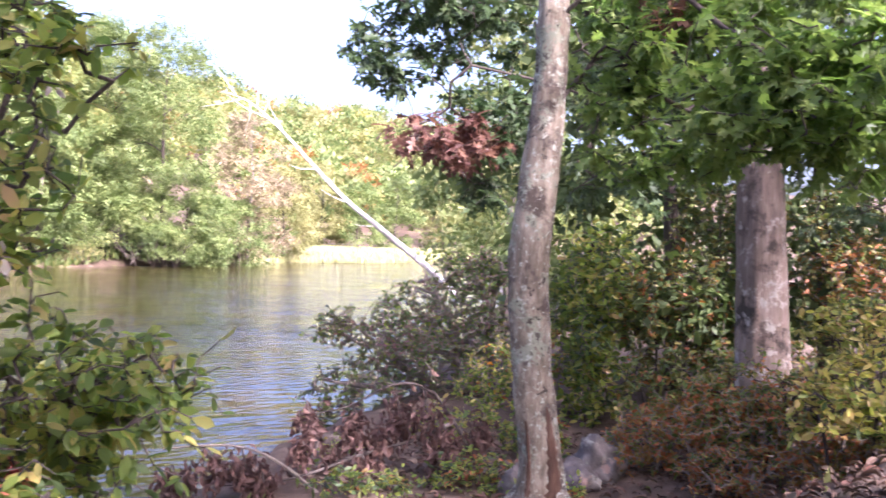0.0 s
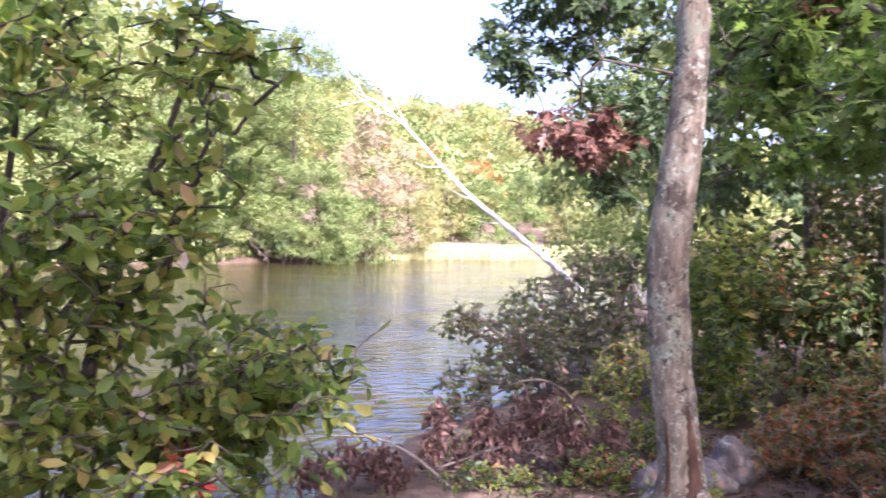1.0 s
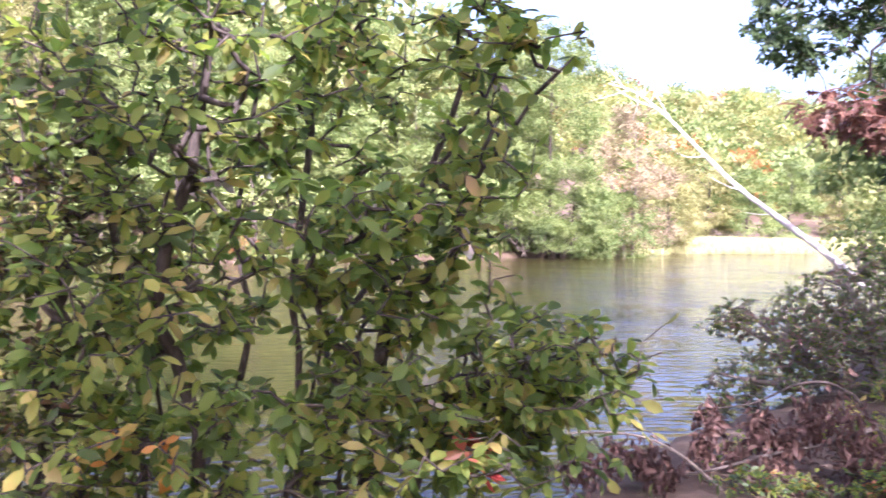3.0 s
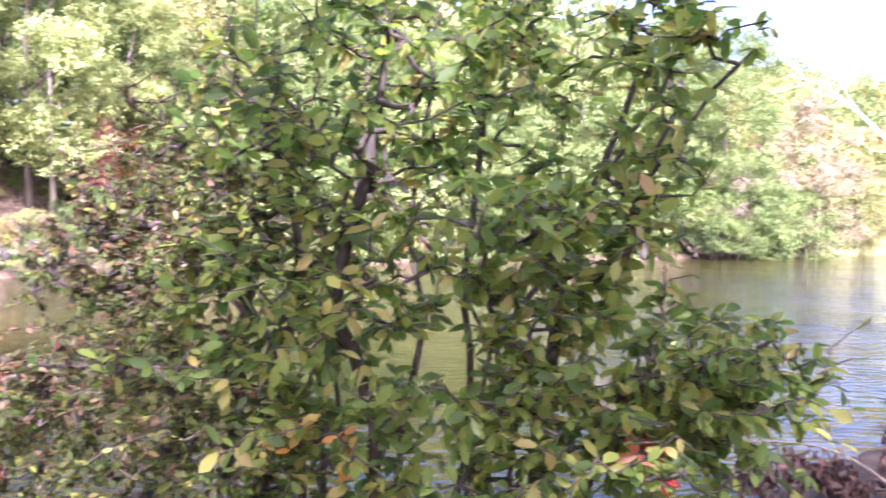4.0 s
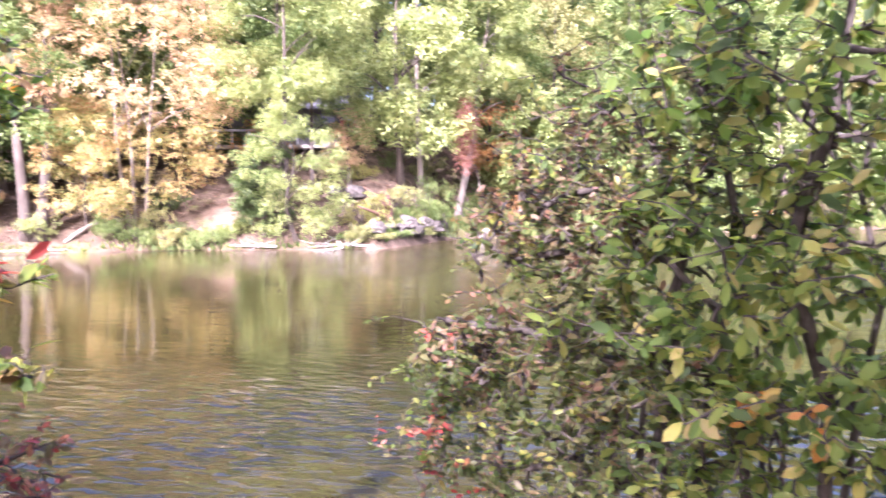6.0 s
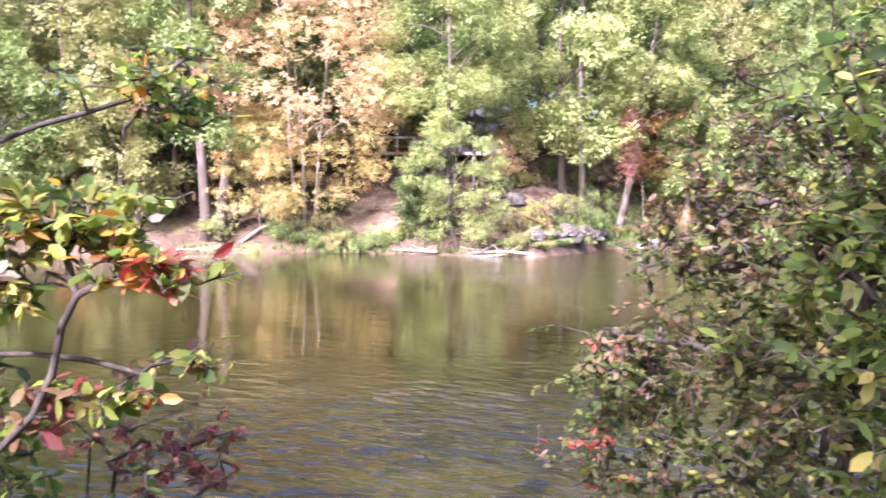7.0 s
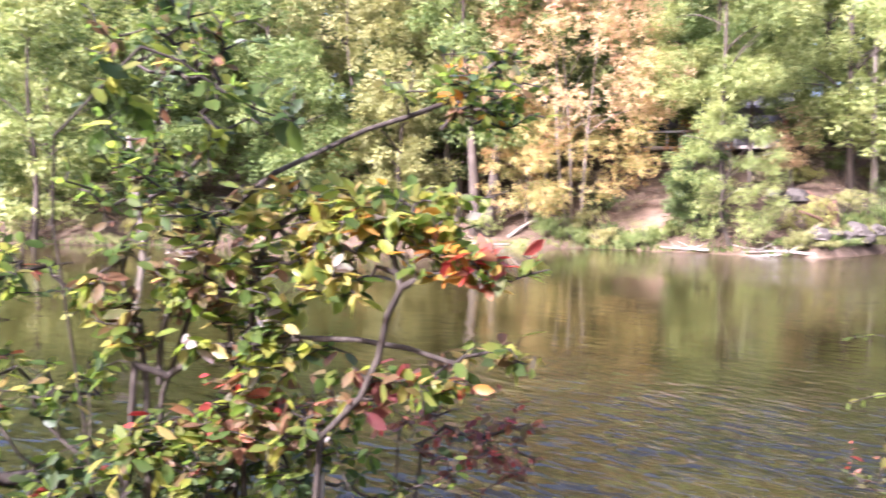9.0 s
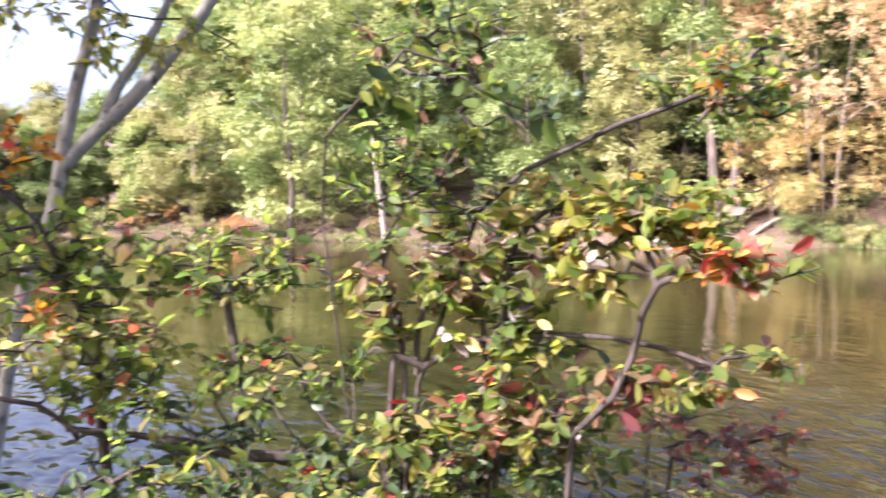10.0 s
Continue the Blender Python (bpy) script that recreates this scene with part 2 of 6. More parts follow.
M_STEM = rough_material("bush_stem", [(0.018, 0.014, 0.012), (0.044, 0.034, 0.029), (0.10, 0.082, 0.07)], 60, (1, 1, 0.4), 0.85, 0.6, depth=0.004)
M_TWIG = rough_material("grey_twig", [(0.10, 0.08, 0.065), (0.19, 0.155, 0.125), (0.29, 0.25, 0.21)], 50, None, 0.85, 0.5, depth=0.003)
M_FORK = rough_material("pale_smooth_bark", [(0.13, 0.125, 0.10), (0.25, 0.235, 0.195), (0.37, 0.355, 0.30)], 14, (1, 1, 0.5), 0.8, 0.5, patches=[((0.08, 0.075, 0.06), 7.0, 0.58, 0.66)], depth=0.01)
M_BONE = rough_material("bleached_wood", [(0.36, 0.33, 0.32), (0.52, 0.49, 0.48), (0.66, 0.63, 0.62)], 8, (1, 1, 0.5), 0.7, 0.4)
M_DRIFT = rough_material("driftwood", [(0.10, 0.084, 0.072), (0.20, 0.178, 0.16), (0.33, 0.30, 0.28)], 6, None, 0.85, 0.6)
M_WOUND = rough_material("torn_wood", [(0.035, 0.020, 0.015), (0.10, 0.055, 0.038), (0.23, 0.15, 0.11)], 26, (1, 1, 0.15), 0.85, 0.7, depth=0.01)
M_ROCK = rough_material("granite_rock", [(0.045, 0.039, 0.036), (0.10, 0.088, 0.082), (0.18, 0.16, 0.15)], 9, None, 0.9, 0.8,
                        patches=[((0.22, 0.22, 0.19), 6.0, 0.56, 0.62), ((0.26, 0.16, 0.13), 3.0, 0.58, 0.66)])
M_GROUND = rough_material("forest_floor", [(0.030, 0.021, 0.015), (0.070, 0.047, 0.032), (0.125, 0.088, 0.062)], 5.0, None, 0.95, 0.8,
                          patches=[((0.12, 0.13, 0.04), 0.35, 0.56, 0.66), ((0.20, 0.14, 0.105), 0.22, 0.54, 0.68)], depth=0.05)
M_WATER = water_material()

# ---- mesh helpers ----
def mesh_from(name, verts, tris, mat, smooth=False):
    verts, tris = np.asarray(verts, np.float32).reshape(-1, 3), np.asarray(tris, np.int32).reshape(-1, 3)
    me = bpy.data.meshes.new(name)
    me.vertices.add(len(verts))
    me.vertices.foreach_set("co", verts.ravel())
    me.loops.add(len(tris) * 3)
    me.loops.foreach_set("vertex_index", tris.ravel())
    me.polygons.add(len(tris))
    me.polygons.foreach_set("loop_start", np.arange(0, len(tris) * 3, 3, dtype=np.int32))
    me.polygons.foreach_set("loop_total", np.full(len(tris), 3, np.int32))
    if smooth:
        me.polygons.foreach_set("use_smooth", np.ones(len(tris), bool))
    me.materials.append(mat)
    me.update(calc_edges=True)
    return me


def part(name, verts, tris, mat, parent, label="", kind="", smooth=False):
    ob = new(name, mesh_from(name, verts, tris, mat, smooth))
    if parent is not None:
        ob.parent = parent
        ob.matrix_parent_inverse = Matrix.Translation(-Vector(parent.location))
    return tagged(ob, label, kind=kind)


def thing(name, base, label, category, group="", kind=""):
    ob = new(name)
    ob.location = base
    ob.empty_display_size = 0.2
    return tagged(ob, label, category, group, kind)


def bm_part(name, bm, mat, parent, label="", kind="", smooth=False):
    me = bpy.data.meshes.new(name)
    bm.to_mesh(me)
    bm.free()
    me.materials.append(mat)
    if smooth:
        for p in me.polygons:
            p.use_smooth = True
    ob = new(name, me)
    if parent is not None:
        ob.parent = parent
        ob.matrix_parent_inverse = Matrix.Translation(-Vector(parent.location))
    return tagged(ob, label, kind=kind)


def tube(path, radii, sides=8, wobble=0.0, rng=None, closed=True):
    """A tapered tube along a path; wobble: uneven girth, as a share of the radius."""
    path = np.asarray(path, float)
    n = len(path)
    radii = np.broadcast_to(np.asarray(radii, float), (n,))
    tang = np.gradient(path, axis=0)
    tang /= np.linalg.norm(tang, axis=1)[:, None] + 1e-9
    ref = np.array([0.31, 0.95, 0.07])
    a = np.cross(tang, ref)
    a /= np.linalg.norm(a, axis=1)[:, None] + 1e-9
    b = np.cross(tang, a)
    ang = np.linspace(0, 2 * np.pi, sides, endpoint=False)
    rr = np.repeat(radii[:, None], sides, 1)
    if wobble and rng is not None:
        w = rng.normal(0, 1, (n, sides))
        w = (w + np.roll(w, 1, 1) + np.roll(w, -1, 1)) / 2
        w[1:-1] = (w[:-2] + w[1:-1] * 2 + w[2:]) / 3
        rr = rr * (1 + wobble * w)
    v = path[:, None, :] + rr[..., None] * (np.cos(ang)[None, :, None] * a[:, None, :] + np.sin(ang)[None, :, None] * b[:, None, :])
    v = v.reshape(-1, 3)
    i = np.arange(n - 1)[:, None] * sides
    j = np.arange(sides)[None, :]
    k = (j + 1) % sides
    p, q, r, s = i + j, i + k, i + sides + k, i + sides + j
    tris = np.concatenate([np.stack([p, q, r], -1).reshape(-1, 3), np.stack([p, r, s], -1).reshape(-1, 3)])
    if closed:
        v = np.vstack([v, path[0], path[-1]])
        c0, c1 = n * sides, n * sides + 1
        jj = np.arange(sides)
        kk = (jj + 1) % sides
        cap = np.concatenate([np.stack([np.full(sides, c0), kk, jj], -1), np.stack([np.full(sides, c1), (n - 1) * sides + jj, (n - 1) * sides + kk], -1)])
        tris = np.concatenate([tris, cap])
    return v, tris


def weathered(v, rough_mm, scale, stretch, seed):
    """Bark relief: pushes vertices about by noise, drawn out along z."""
    off = Vector((seed * 3.1, seed * 1.7, 0))
    out = np.array(v, float)
    for i, p in enumerate(out):
        q = Vector((p[0], p[1], p[2] * stretch)) * scale + off
        k = noise.noise(q) + 0.5 * noise.noise(q * 2.3) + 0.25 * noise.noise(q * 5.1)
        w = noise.noise_vector(q * 0.7)
        out[i] += np.array([w.x, w.y, 0.3 * w.z]) * (rough_mm / 1000) * (0.6 + abs(k) * 1.8)
    return out


def joined(pieces):
    vs, ts, off = [], [], 0
    for v, t in pieces:
        vs.append(v)
        ts.append(np.asarray(t) + off)
        off += len(v)
    return np.concatenate(vs), np.concatenate(ts)


def curve_points(ctrl, n):
    """A smooth path through control points (Catmull-Rom), n points."""
    c = np.asarray(ctrl, float)
    c = np.vstack([2 * c[0] - c[1], c, 2 * c[-1] - c[-2]])
    out = []
    m = len(c) - 3
    for u in np.linspace(0, m - 1e-6, n):
        i = int(u)
        t = u - i
        p0, p1, p2, p3 = c[i:i + 4]
        out.append(0.5 * (2 * p1 + (p2 - p0) * t + (2 * p0 - 5 * p1 + 4 * p2 - p3) * t * t + (3 * p1 - p0 - 3 * p2 + p3) * t ** 3))
    return np.array(out)


# ---- leaves ----
def oval_leaf(width=0.48, fold=0.06, droop=0.07):
    w = width / 2
    us = [(0, 0, 0), (0.3, w * 0.8, fold), (0.3, 0, 0), (0.3, -w * 0.8, fold), (0.68, w * 0.92, fold), (0.68, 0, 0), (0.68, -w * 0.92, fold), (1, 0, 0)]
    v = np.array([(u, s, z - droop * u * u) for u, s, z in us])
    t = np.array([(0, 2, 1), (0, 3, 2), (1, 2, 5), (1, 5, 4), (2, 3, 6), (2, 6, 5), (4, 5, 7), (5, 6, 7)])
    return v, t


def lobed_leaf(droop=0.18):
    """An oak leaf with three pairs of pointed lobes."""
    side = [(0.10, 0.02), (0.20, 0.16), (0.30, 0.05), (0.46, 0.27), (0.53, 0.06), (0.74, 0.22), (0.78, 0.06)]
    n = len(side)
    v = [(u, 0.0, 0.0) for u, s in side] + [(u, s, 0.05) for u, s in side] + [(u, -s, 0.05) for u, s in side] + [(1.0, 0, 0), (0, 0, 0)]
    t = []
    for i in range(n - 1):
        t += [(i, i + 1, n + i + 1), (i, n + i + 1, n + i), (i, 2 * n + i + 1, i + 1), (i, 2 * n + i, 2 * n + i + 1)]
    e, o = 3 * n, 3 * n + 1
    t += [(n - 1, e, 2 * n - 1), (n - 1, 3 * n - 1, e), (o, 0, n), (o, 2 * n, 0)]
    v = np.array(v)
    v[:, 2] -= droop * v[:, 0] ** 2
    return v, np.array(t)


def plain_leaf():
    v = np.array([(0, 0, 0), (0.45, 0.30, 0.06), (1, 0, -0.12), (0.5, -0.30, 0.06)])
    return v, np.array([(0, 2, 1), (0, 3, 2)])


def sprig_leaf():
    """Four loose leaflets of one sprig, each tilted its own way, for crowns far off."""
    v = []
    for cx, cy, cz, a, tilt in ((0.0, 0.06, 0.0, 0.4, 0.22), (0.42, 0.34, 0.10, 1.1, -0.20), (0.5, -0.32, 0.04, -0.8, 0.16), (0.72, 0.02, -0.10, 0.1, -0.22)):
        d, s = np.array([math.cos(a), math.sin(a), tilt]), np.array([-math.sin(a), math.cos(a), 0.3 * tilt])
        c = np.array([cx, cy, cz])
        v += [c + 0.24 * s, c - 0.24 * s + 0.1 * d, c + 0.56 * d]
    return np.array(v), np.arange(12).reshape(4, 3)


def curled_leaf():
    us = [0, 0.35, 0.7, 1.0]
    v = []
    for i, u in enumerate(us):
        w = (0.05, 0.2, 0.18, 0.02)[i]
        bend = 0.25 * math.sin(3.2 * u)
        v += [(u, w, 0.16 + bend), (u, 0, bend), (u, -w, 0.14 + bend)]
    t = []
    for i in range(3):
        a = i * 3
        t += [(a, a + 1, a + 4), (a, a + 4, a + 3), (a + 1, a + 2, a + 5), (a + 1, a + 5, a + 4)]
    return np.array(v), np.array(t)


OVAL, LOBED, PLAIN, SPRIG, CURLED = oval_leaf(), lobed_leaf(), plain_leaf(), sprig_leaf(), curled_leaf()


def unit(a):
    return a / (np.linalg.norm(a, axis=-1, keepdims=True) + 1e-9)


def leaves(points, along, up, sizes, shape):
    """Leaves of one shape at points: along runs from stalk to tip, up is roughly the upper face."""
    tv, tt = shape
    x = unit(np.asarray(along, float))
    y = unit(np.cross(up, x))
    z = np.cross(x, y)
    s = np.asarray(sizes, float)[:, None, None]
    v = points[:, None, :] + s * (tv[None, :, 0:1] * x[:, None, :] + tv[None, :, 1:2] * y[:, None, :] + tv[None, :, 2:3] * z[:, None, :])
    t = tt[None] + (np.arange(len(points)) * len(tv))[:, None, None]
    return v.reshape(-1, 3), t.reshape(-1, 3)


def blob_points(blobs, n, rng, shell=0.35, clump=6.0):
    """n points in a union of ellipsoids (x, y, z, across, deep, up, bearing) with an uneven outline; they gather in clumps with gaps between."""
    b = np.asarray(blobs, float)
    vol = b[:, 3] * b[:, 4] * b[:, 5]
    m = int(n * 1.45)
    pick = rng.choice(len(b), m, p=vol ** 0.8 / (vol ** 0.8).sum())
    d = unit(rng.normal(0, 1, (m, 3)))
    r = rng.random(m) ** (1 / 3 if shell == 0 else shell)
    edge = np.array([noise.noise(Vector(d[i] * 2.2) + Vector((3.7 * pick[i], 0, 0))) for i in range(m)])
    q = d * (r * (1.0 + 0.55 * edge))[:, None] * b[pick, 3:6]
    a = np.radians(b[pick, 6])
    pts = b[pick, :3] + np.stack([q[:, 0] * np.cos(a) - q[:, 1] * np.sin(a), q[:, 0] * np.sin(a) + q[:, 1] * np.cos(a), q[:, 2]], 1)
    val = np.array([noise.noise(Vector(x * clump)) + 0.5 * noise.noise(Vector(x * clump * 2.1)) for x in pts]) + rng.normal(0, 0.22, m)
    return pts[np.argsort(-val)[:n]]


def grow(stems, tips, rng, step=0.16, sag=0.0):
    """Branches from the stems' nodes to the tips. Returns nodes, parents, root stem of each node, and the tip nodes."""
    pos, par, root = [], [], []
    for si, st in enumerate(stems):
        for i, p in enumerate(st):
            par.append(len(pos) - 1 if i else -1)
            pos.append(np.asarray(p, float))
            root.append(si)
    arr = np.zeros((len(tips) * 14 + len(pos), 3))
    arr[:len(pos)] = pos
    count = len(pos)
    first = arr[:count].copy()
    order = np.argsort([np.min(((first - t) ** 2).sum(1)) for t in tips])
    ends = []
    for ti in order:
        t = tips[ti]
        d = arr[:count] - t
        cost = np.sqrt((d ** 2).sum(1)) + 0.6 * np.maximum(0, d[:, 2])
        k = int(np.argmin(cost))
        a = arr[k].copy()
        length = np.linalg.norm(t - a)
        m = int(min(12, max(2, round(length / step))))
        bend = rng.normal(0, 0.10 * length, 3)
        prev = k
        for i in range(1, m + 1):
            u = i / m
            p = a + (t - a) * u + bend * math.sin(math.pi * u) + rng.normal(0, 0.012, 3)
            p[2] += sag * length * math.sin(math.pi * u)
            arr[count] = p
            par.append(prev)
            root.append(root[k])
            prev = count
            count += 1
        ends.append((k, prev, m))
    return arr[:count], np.array(par), np.array(root), ends


def branch_mesh(pos, par, root, ends, which, tip_r, power, sides, r_max):
    load = np.zeros(len(pos))
    for k, e, m in ends:
        i = e
        while i >= 0:
            load[i] += 1
            i = par[i]
    rad = np.minimum(r_max, tip_r * np.maximum(load, 1) ** power)
    sel = np.where((par >= 0) & (root == which))[0]
    a, b = pos[par[sel]], pos[sel]
    ra, rb = rad[par[sel]], rad[sel]
    ra = np.minimum(ra, rb * 1.6 + 0.001)
    t = unit(b - a)
    x = unit(np.cross(t, np.array([0.3, 0.9, 0.17])))
    y = np.cross(t, x)
    ang = np.linspace(0, 2 * np.pi, sides, endpoint=False)
    ring = np.cos(ang)[None, :, None] * x[:, None] + np.sin(ang)[None, :, None] * y[:, None]
    over = (rb * 0.5)[:, None] * t
    v = np.concatenate([a[:, None] - over[:, None] + ring * ra[:, None, None], b[:, None] + over[:, None] + ring * rb[:, None, None]], 1)
    j = np.arange(sides)
    k = (j + 1) % sides
    tt = np.concatenate([np.stack([j, k, sides + k], 1), np.stack([j, sides + k, sides + j], 1)])
    tris = tt[None] + (np.arange(len(sel)) * 2 * sides)[:, None, None]
    return v.reshape(-1, 3), tris.reshape(-1, 3)


def twig_leaves(pos, par, ends, rng, per, size, reach=1.0, flat=0.5, spread=0.22):
    """Leaf places along the outer part of every twig: points, directions, upper faces (leaves turn to the light), sizes."""
    P, A, U, S, T = [], [], [], [], []
    load = np.zeros(len(pos))
    for k, e, m in ends:
        i = e
        while i >= 0:
            load[i] += 1
            i = par[i]
    for n, (k, e, m) in enumerate(ends):
        chain, i, gone = [e], e, 0.0
        while par[i] >= 0 and gone < spread and load[par[i]] < 7:
            gone += np.linalg.norm(pos[i] - pos[par[i]])
            i = par[i]
            chain.append(i)
        pts = pos[chain]
        run = pts[0] - pts[min(2, len(pts) - 1)]
        run = run / (np.linalg.norm(run) + 1e-9)
        for q in range(per):
            u = reach * (q / per) * (len(pts) - 1)
            i0 = int(u)
            p = pts[i0] + (pts[min(i0 + 1, len(pts) - 1)] - pts[i0]) * (u - i0)
            side = rng.normal(0, 1, 3)
            side[2] = side[2] * 0.5 - 0.15
            P.append(p)
            A.append(run * rng.uniform(0.3, 1.0) + side * 0.75)
            U.append(np.array([0.20, -0.24, 0.80]) + rng.normal(0, flat, 3))
            S.append(size * rng.uniform(0.5, 1.3))
            T.append(n)
    return np.array(P), np.array(A), np.array(U), np.array(S), np.array(T)


def shrub(name, label, stems, blobs, tips, per, size, mats, seed, category="shrub", shape=OVAL, tip_r=0.0016, power=0.42, r_max=0.03, sides=5,
          stem_mat=None, stem_name="stem", leaf_names=None, step=0.16, shell=0.4, group="", flat=0.5, sag=0.0, keep=None, clump=6.0, droop=0.0):
    """A woody bush: each stem with its branches is a part, and so is the foliage of each colour.
    mats: [(material, share or blobs)]; a list of blobs gives that colour to the twigs that end in them."""
    rng = np.random.default_rng(seed)
    tp = blob_points(blobs, tips, rng, shell, clump)
    if keep is not None:
        tp = tp[[keep(p) for p in tp]]
    pos, par, root, ends = grow([curve_points(s, 9) for s in stems], tp, rng, step, sag)
    base = stems[0][0]
    ob = thing(name, base, label, category, group)
    for si in range(len(stems)):
        v, t = branch_mesh(pos, par, root, ends, si, tip_r, power, sides, r_max)
        part(stem_name, v, t, stem_mat or M_STEM, ob)
    P, A, U, S, T = twig_leaves(pos, par, ends, rng, per, size, 1.0, flat, 4.6 * size)
    A[:, 2] -= droop
    tip_pos = pos[[e for k, e, m in ends]]
    colour = np.zeros(len(ends), int)
    for ci, (m, where, *odds) in enumerate(mats):
        if ci == 0:
            continue
        if isinstance(where, float):
            colour[rng.random(len(ends)) < where] = ci
        else:
            for x, y, z, ra, rd, ru, bear in where:
                q = tip_pos - (x, y, z)
                a = math.radians(bear)
                qa, qd = q[:, 0] * math.cos(a) + q[:, 1] * math.sin(a), -q[:, 0] * math.sin(a) + q[:, 1] * math.cos(a)
                colour[((qa / ra) ** 2 + (qd / rd) ** 2 + (q[:, 2] / ru) ** 2 < 1) & (rng.random(len(ends)) < (odds[0] if odds else 1.0))] = ci
    hue = colour[T]
    hue[rng.random(len(T)) < 0.28] = 0
    for ci, (m, where, *odds) in enumerate(mats):
        s = hue == ci
        if s.any():
            v, t = leaves(P[s], A[s], U[s], S[s], shape)
            part(leaf_names[ci] if leaf_names else "foliage", v, t, m, ob)
    return ob

# ---- land and water ----
FAR_B = [-180, -30, -12, 0, 4, 8, 12, 13.5, 16, 19, 22, 30, 40, 50, 56, 58.5, 61, 66, 77, 90, 105, 121, 140, 160, 180]
FAR_R = [200, 200, 160, 123, 104, 99, 92, 86, 78, 77, 71, 66, 60, 55, 54, 48, 43.5, 44.5, 47.5, 48, 50, 66, 62, 50, 50]
NEAR_B = [-180, -60, -40, -28, -14, -3, 5, 20, 40, 70, 100, 115, 130, 150, 165, 180]
NEAR_R = [400, 400, 60, 9, 6.6, 6.0, 5.5, 4.0, 3.6, 3.4, 3.4, 3.6, 4.5, 9, 60, 400]
SHELF_B = [-180, -25, -14, -8, -3, -1, 0, 2, 8, 15, 22, 26, 180]
SHELF_R = [400, 400, 90, 40, 34, 27, 20, 14.5, 11.5, 9.0, 6.0, 2.0, 2.0]
SLOPE_B = [-180, -20, 0, 12, 14, 22, 40, 60, 80, 100, 125, 180]
SLOPE_R = [0.1, 0.05, 0.02, 0.03, 0.12, 0.22, 0.40, 0.45, 0.42, 0.30, 0.08, 0.05]


def bearing(x, y):
    return np.degrees(np.arctan2(-np.asarray(x, float), np.asarray(y, float)))


def polar(b, r):
    return -r * math.sin(radians(b)), r * math.cos(radians(b))


def shore(b):
    return float(np.interp(b, FAR_B, FAR_R))


def height(x, y):
    x, y = np.asarray(x, float), np.asarray(y, float)
    b, r = bearing(x, y), np.hypot(x, y)
    d = np.interp(b, NEAR_B, NEAR_R) + 0.22 * np.sin(b * 0.11) + 0.10 * np.sin(b * 0.31 + 1) - r
    near = np.where(d > 0, 1.05 * (1 - np.exp(-np.maximum(d, 0) / 0.8)), np.maximum(-1.6, 0.5 * d))
    near = near + np.where(d > 2, 0.10 * np.clip(x - 1.0, 0, 14) + 0.03 * np.clip(y - 6, 0, 30) * (x > 0.5), 0)
    # a low shelf of ground below the bank, along the waterline
    f = np.interp(b, SHELF_B, SHELF_R) - r
    shelf = np.where(f > 0, (0.20 + 0.05 * np.clip(x - 1, 0, 14)) * (1 - np.exp(-np.maximum(f, 0) / 0.7)), np.maximum(-1.6, 0.5 * f))
    near = np.maximum(near, shelf)
    e = r - np.interp(b, FAR_B, FAR_R) - 0.9 * np.sin(b * 0.41) * np.sin(b * 0.23 + 0.6) - 0.3 * np.sin(b * 1.13)
    s = np.interp(b, SLOPE_B, SLOPE_R)
    far = np.where(e > 0, 0.3 * np.minimum(e, 1.5) + 15 * (1 - np.exp(-np.maximum(e - 0.5, 0) * s / 15)), np.maximum(-1.6, 0.4 * e))
    z = np.maximum(near, far)
    u = np.clip((r - 135) / 170, 0, 1)
    z = z + u * u * (3 - 2 * u) * (14 + 18 * np.exp(-((b - 9) / 16) ** 2))
    return z + 0.04 * np.sin(3.1 * x + 1.3 * y) * np.sin(2.3 * y - x) + 0.015 * np.sin(9 * x) * np.sin(8 * y)


def ground_z(x, y):
    return float(height(x, y))


rr = np.concatenate([[0.12], 0.3 * (1300 / 0.3) ** (np.arange(200) / 199.0)])
aa = np.radians(np.arange(0, 360, 1.25))
gx, gy = -rr[:, None] * np.sin(aa)[None], rr[:, None] * np.cos(aa)[None]
gv = np.stack([gx, gy, height(gx, gy)], -1).reshape(-1, 3)
na = len(aa)
gi, gj = np.arange(len(rr) - 1)[:, None] * na, np.arange(na)[None]
gk = (gj + 1) % na
gt = np.concatenate([np.stack([gi + gj, gi + na + gk, gi + gk], -1).reshape(-1, 3)[:, ::-1], np.stack([gi + gj, gi + na + gj, gi + na + gk], -1).reshape(-1, 3)[:, ::-1]])
gv = np.vstack([gv, [0, 0, ground_z(0.01, 0)]])
gt = np.concatenate([gt, np.stack([np.full(na, len(gv) - 1), np.arange(na), (np.arange(na) + 1) % na], 1)])
ground = tagged(new("ground", mesh_from("ground", gv, gt, M_GROUND, True)), "leaf-strewn brown forest floor round the pond", "ground", kind="structure")

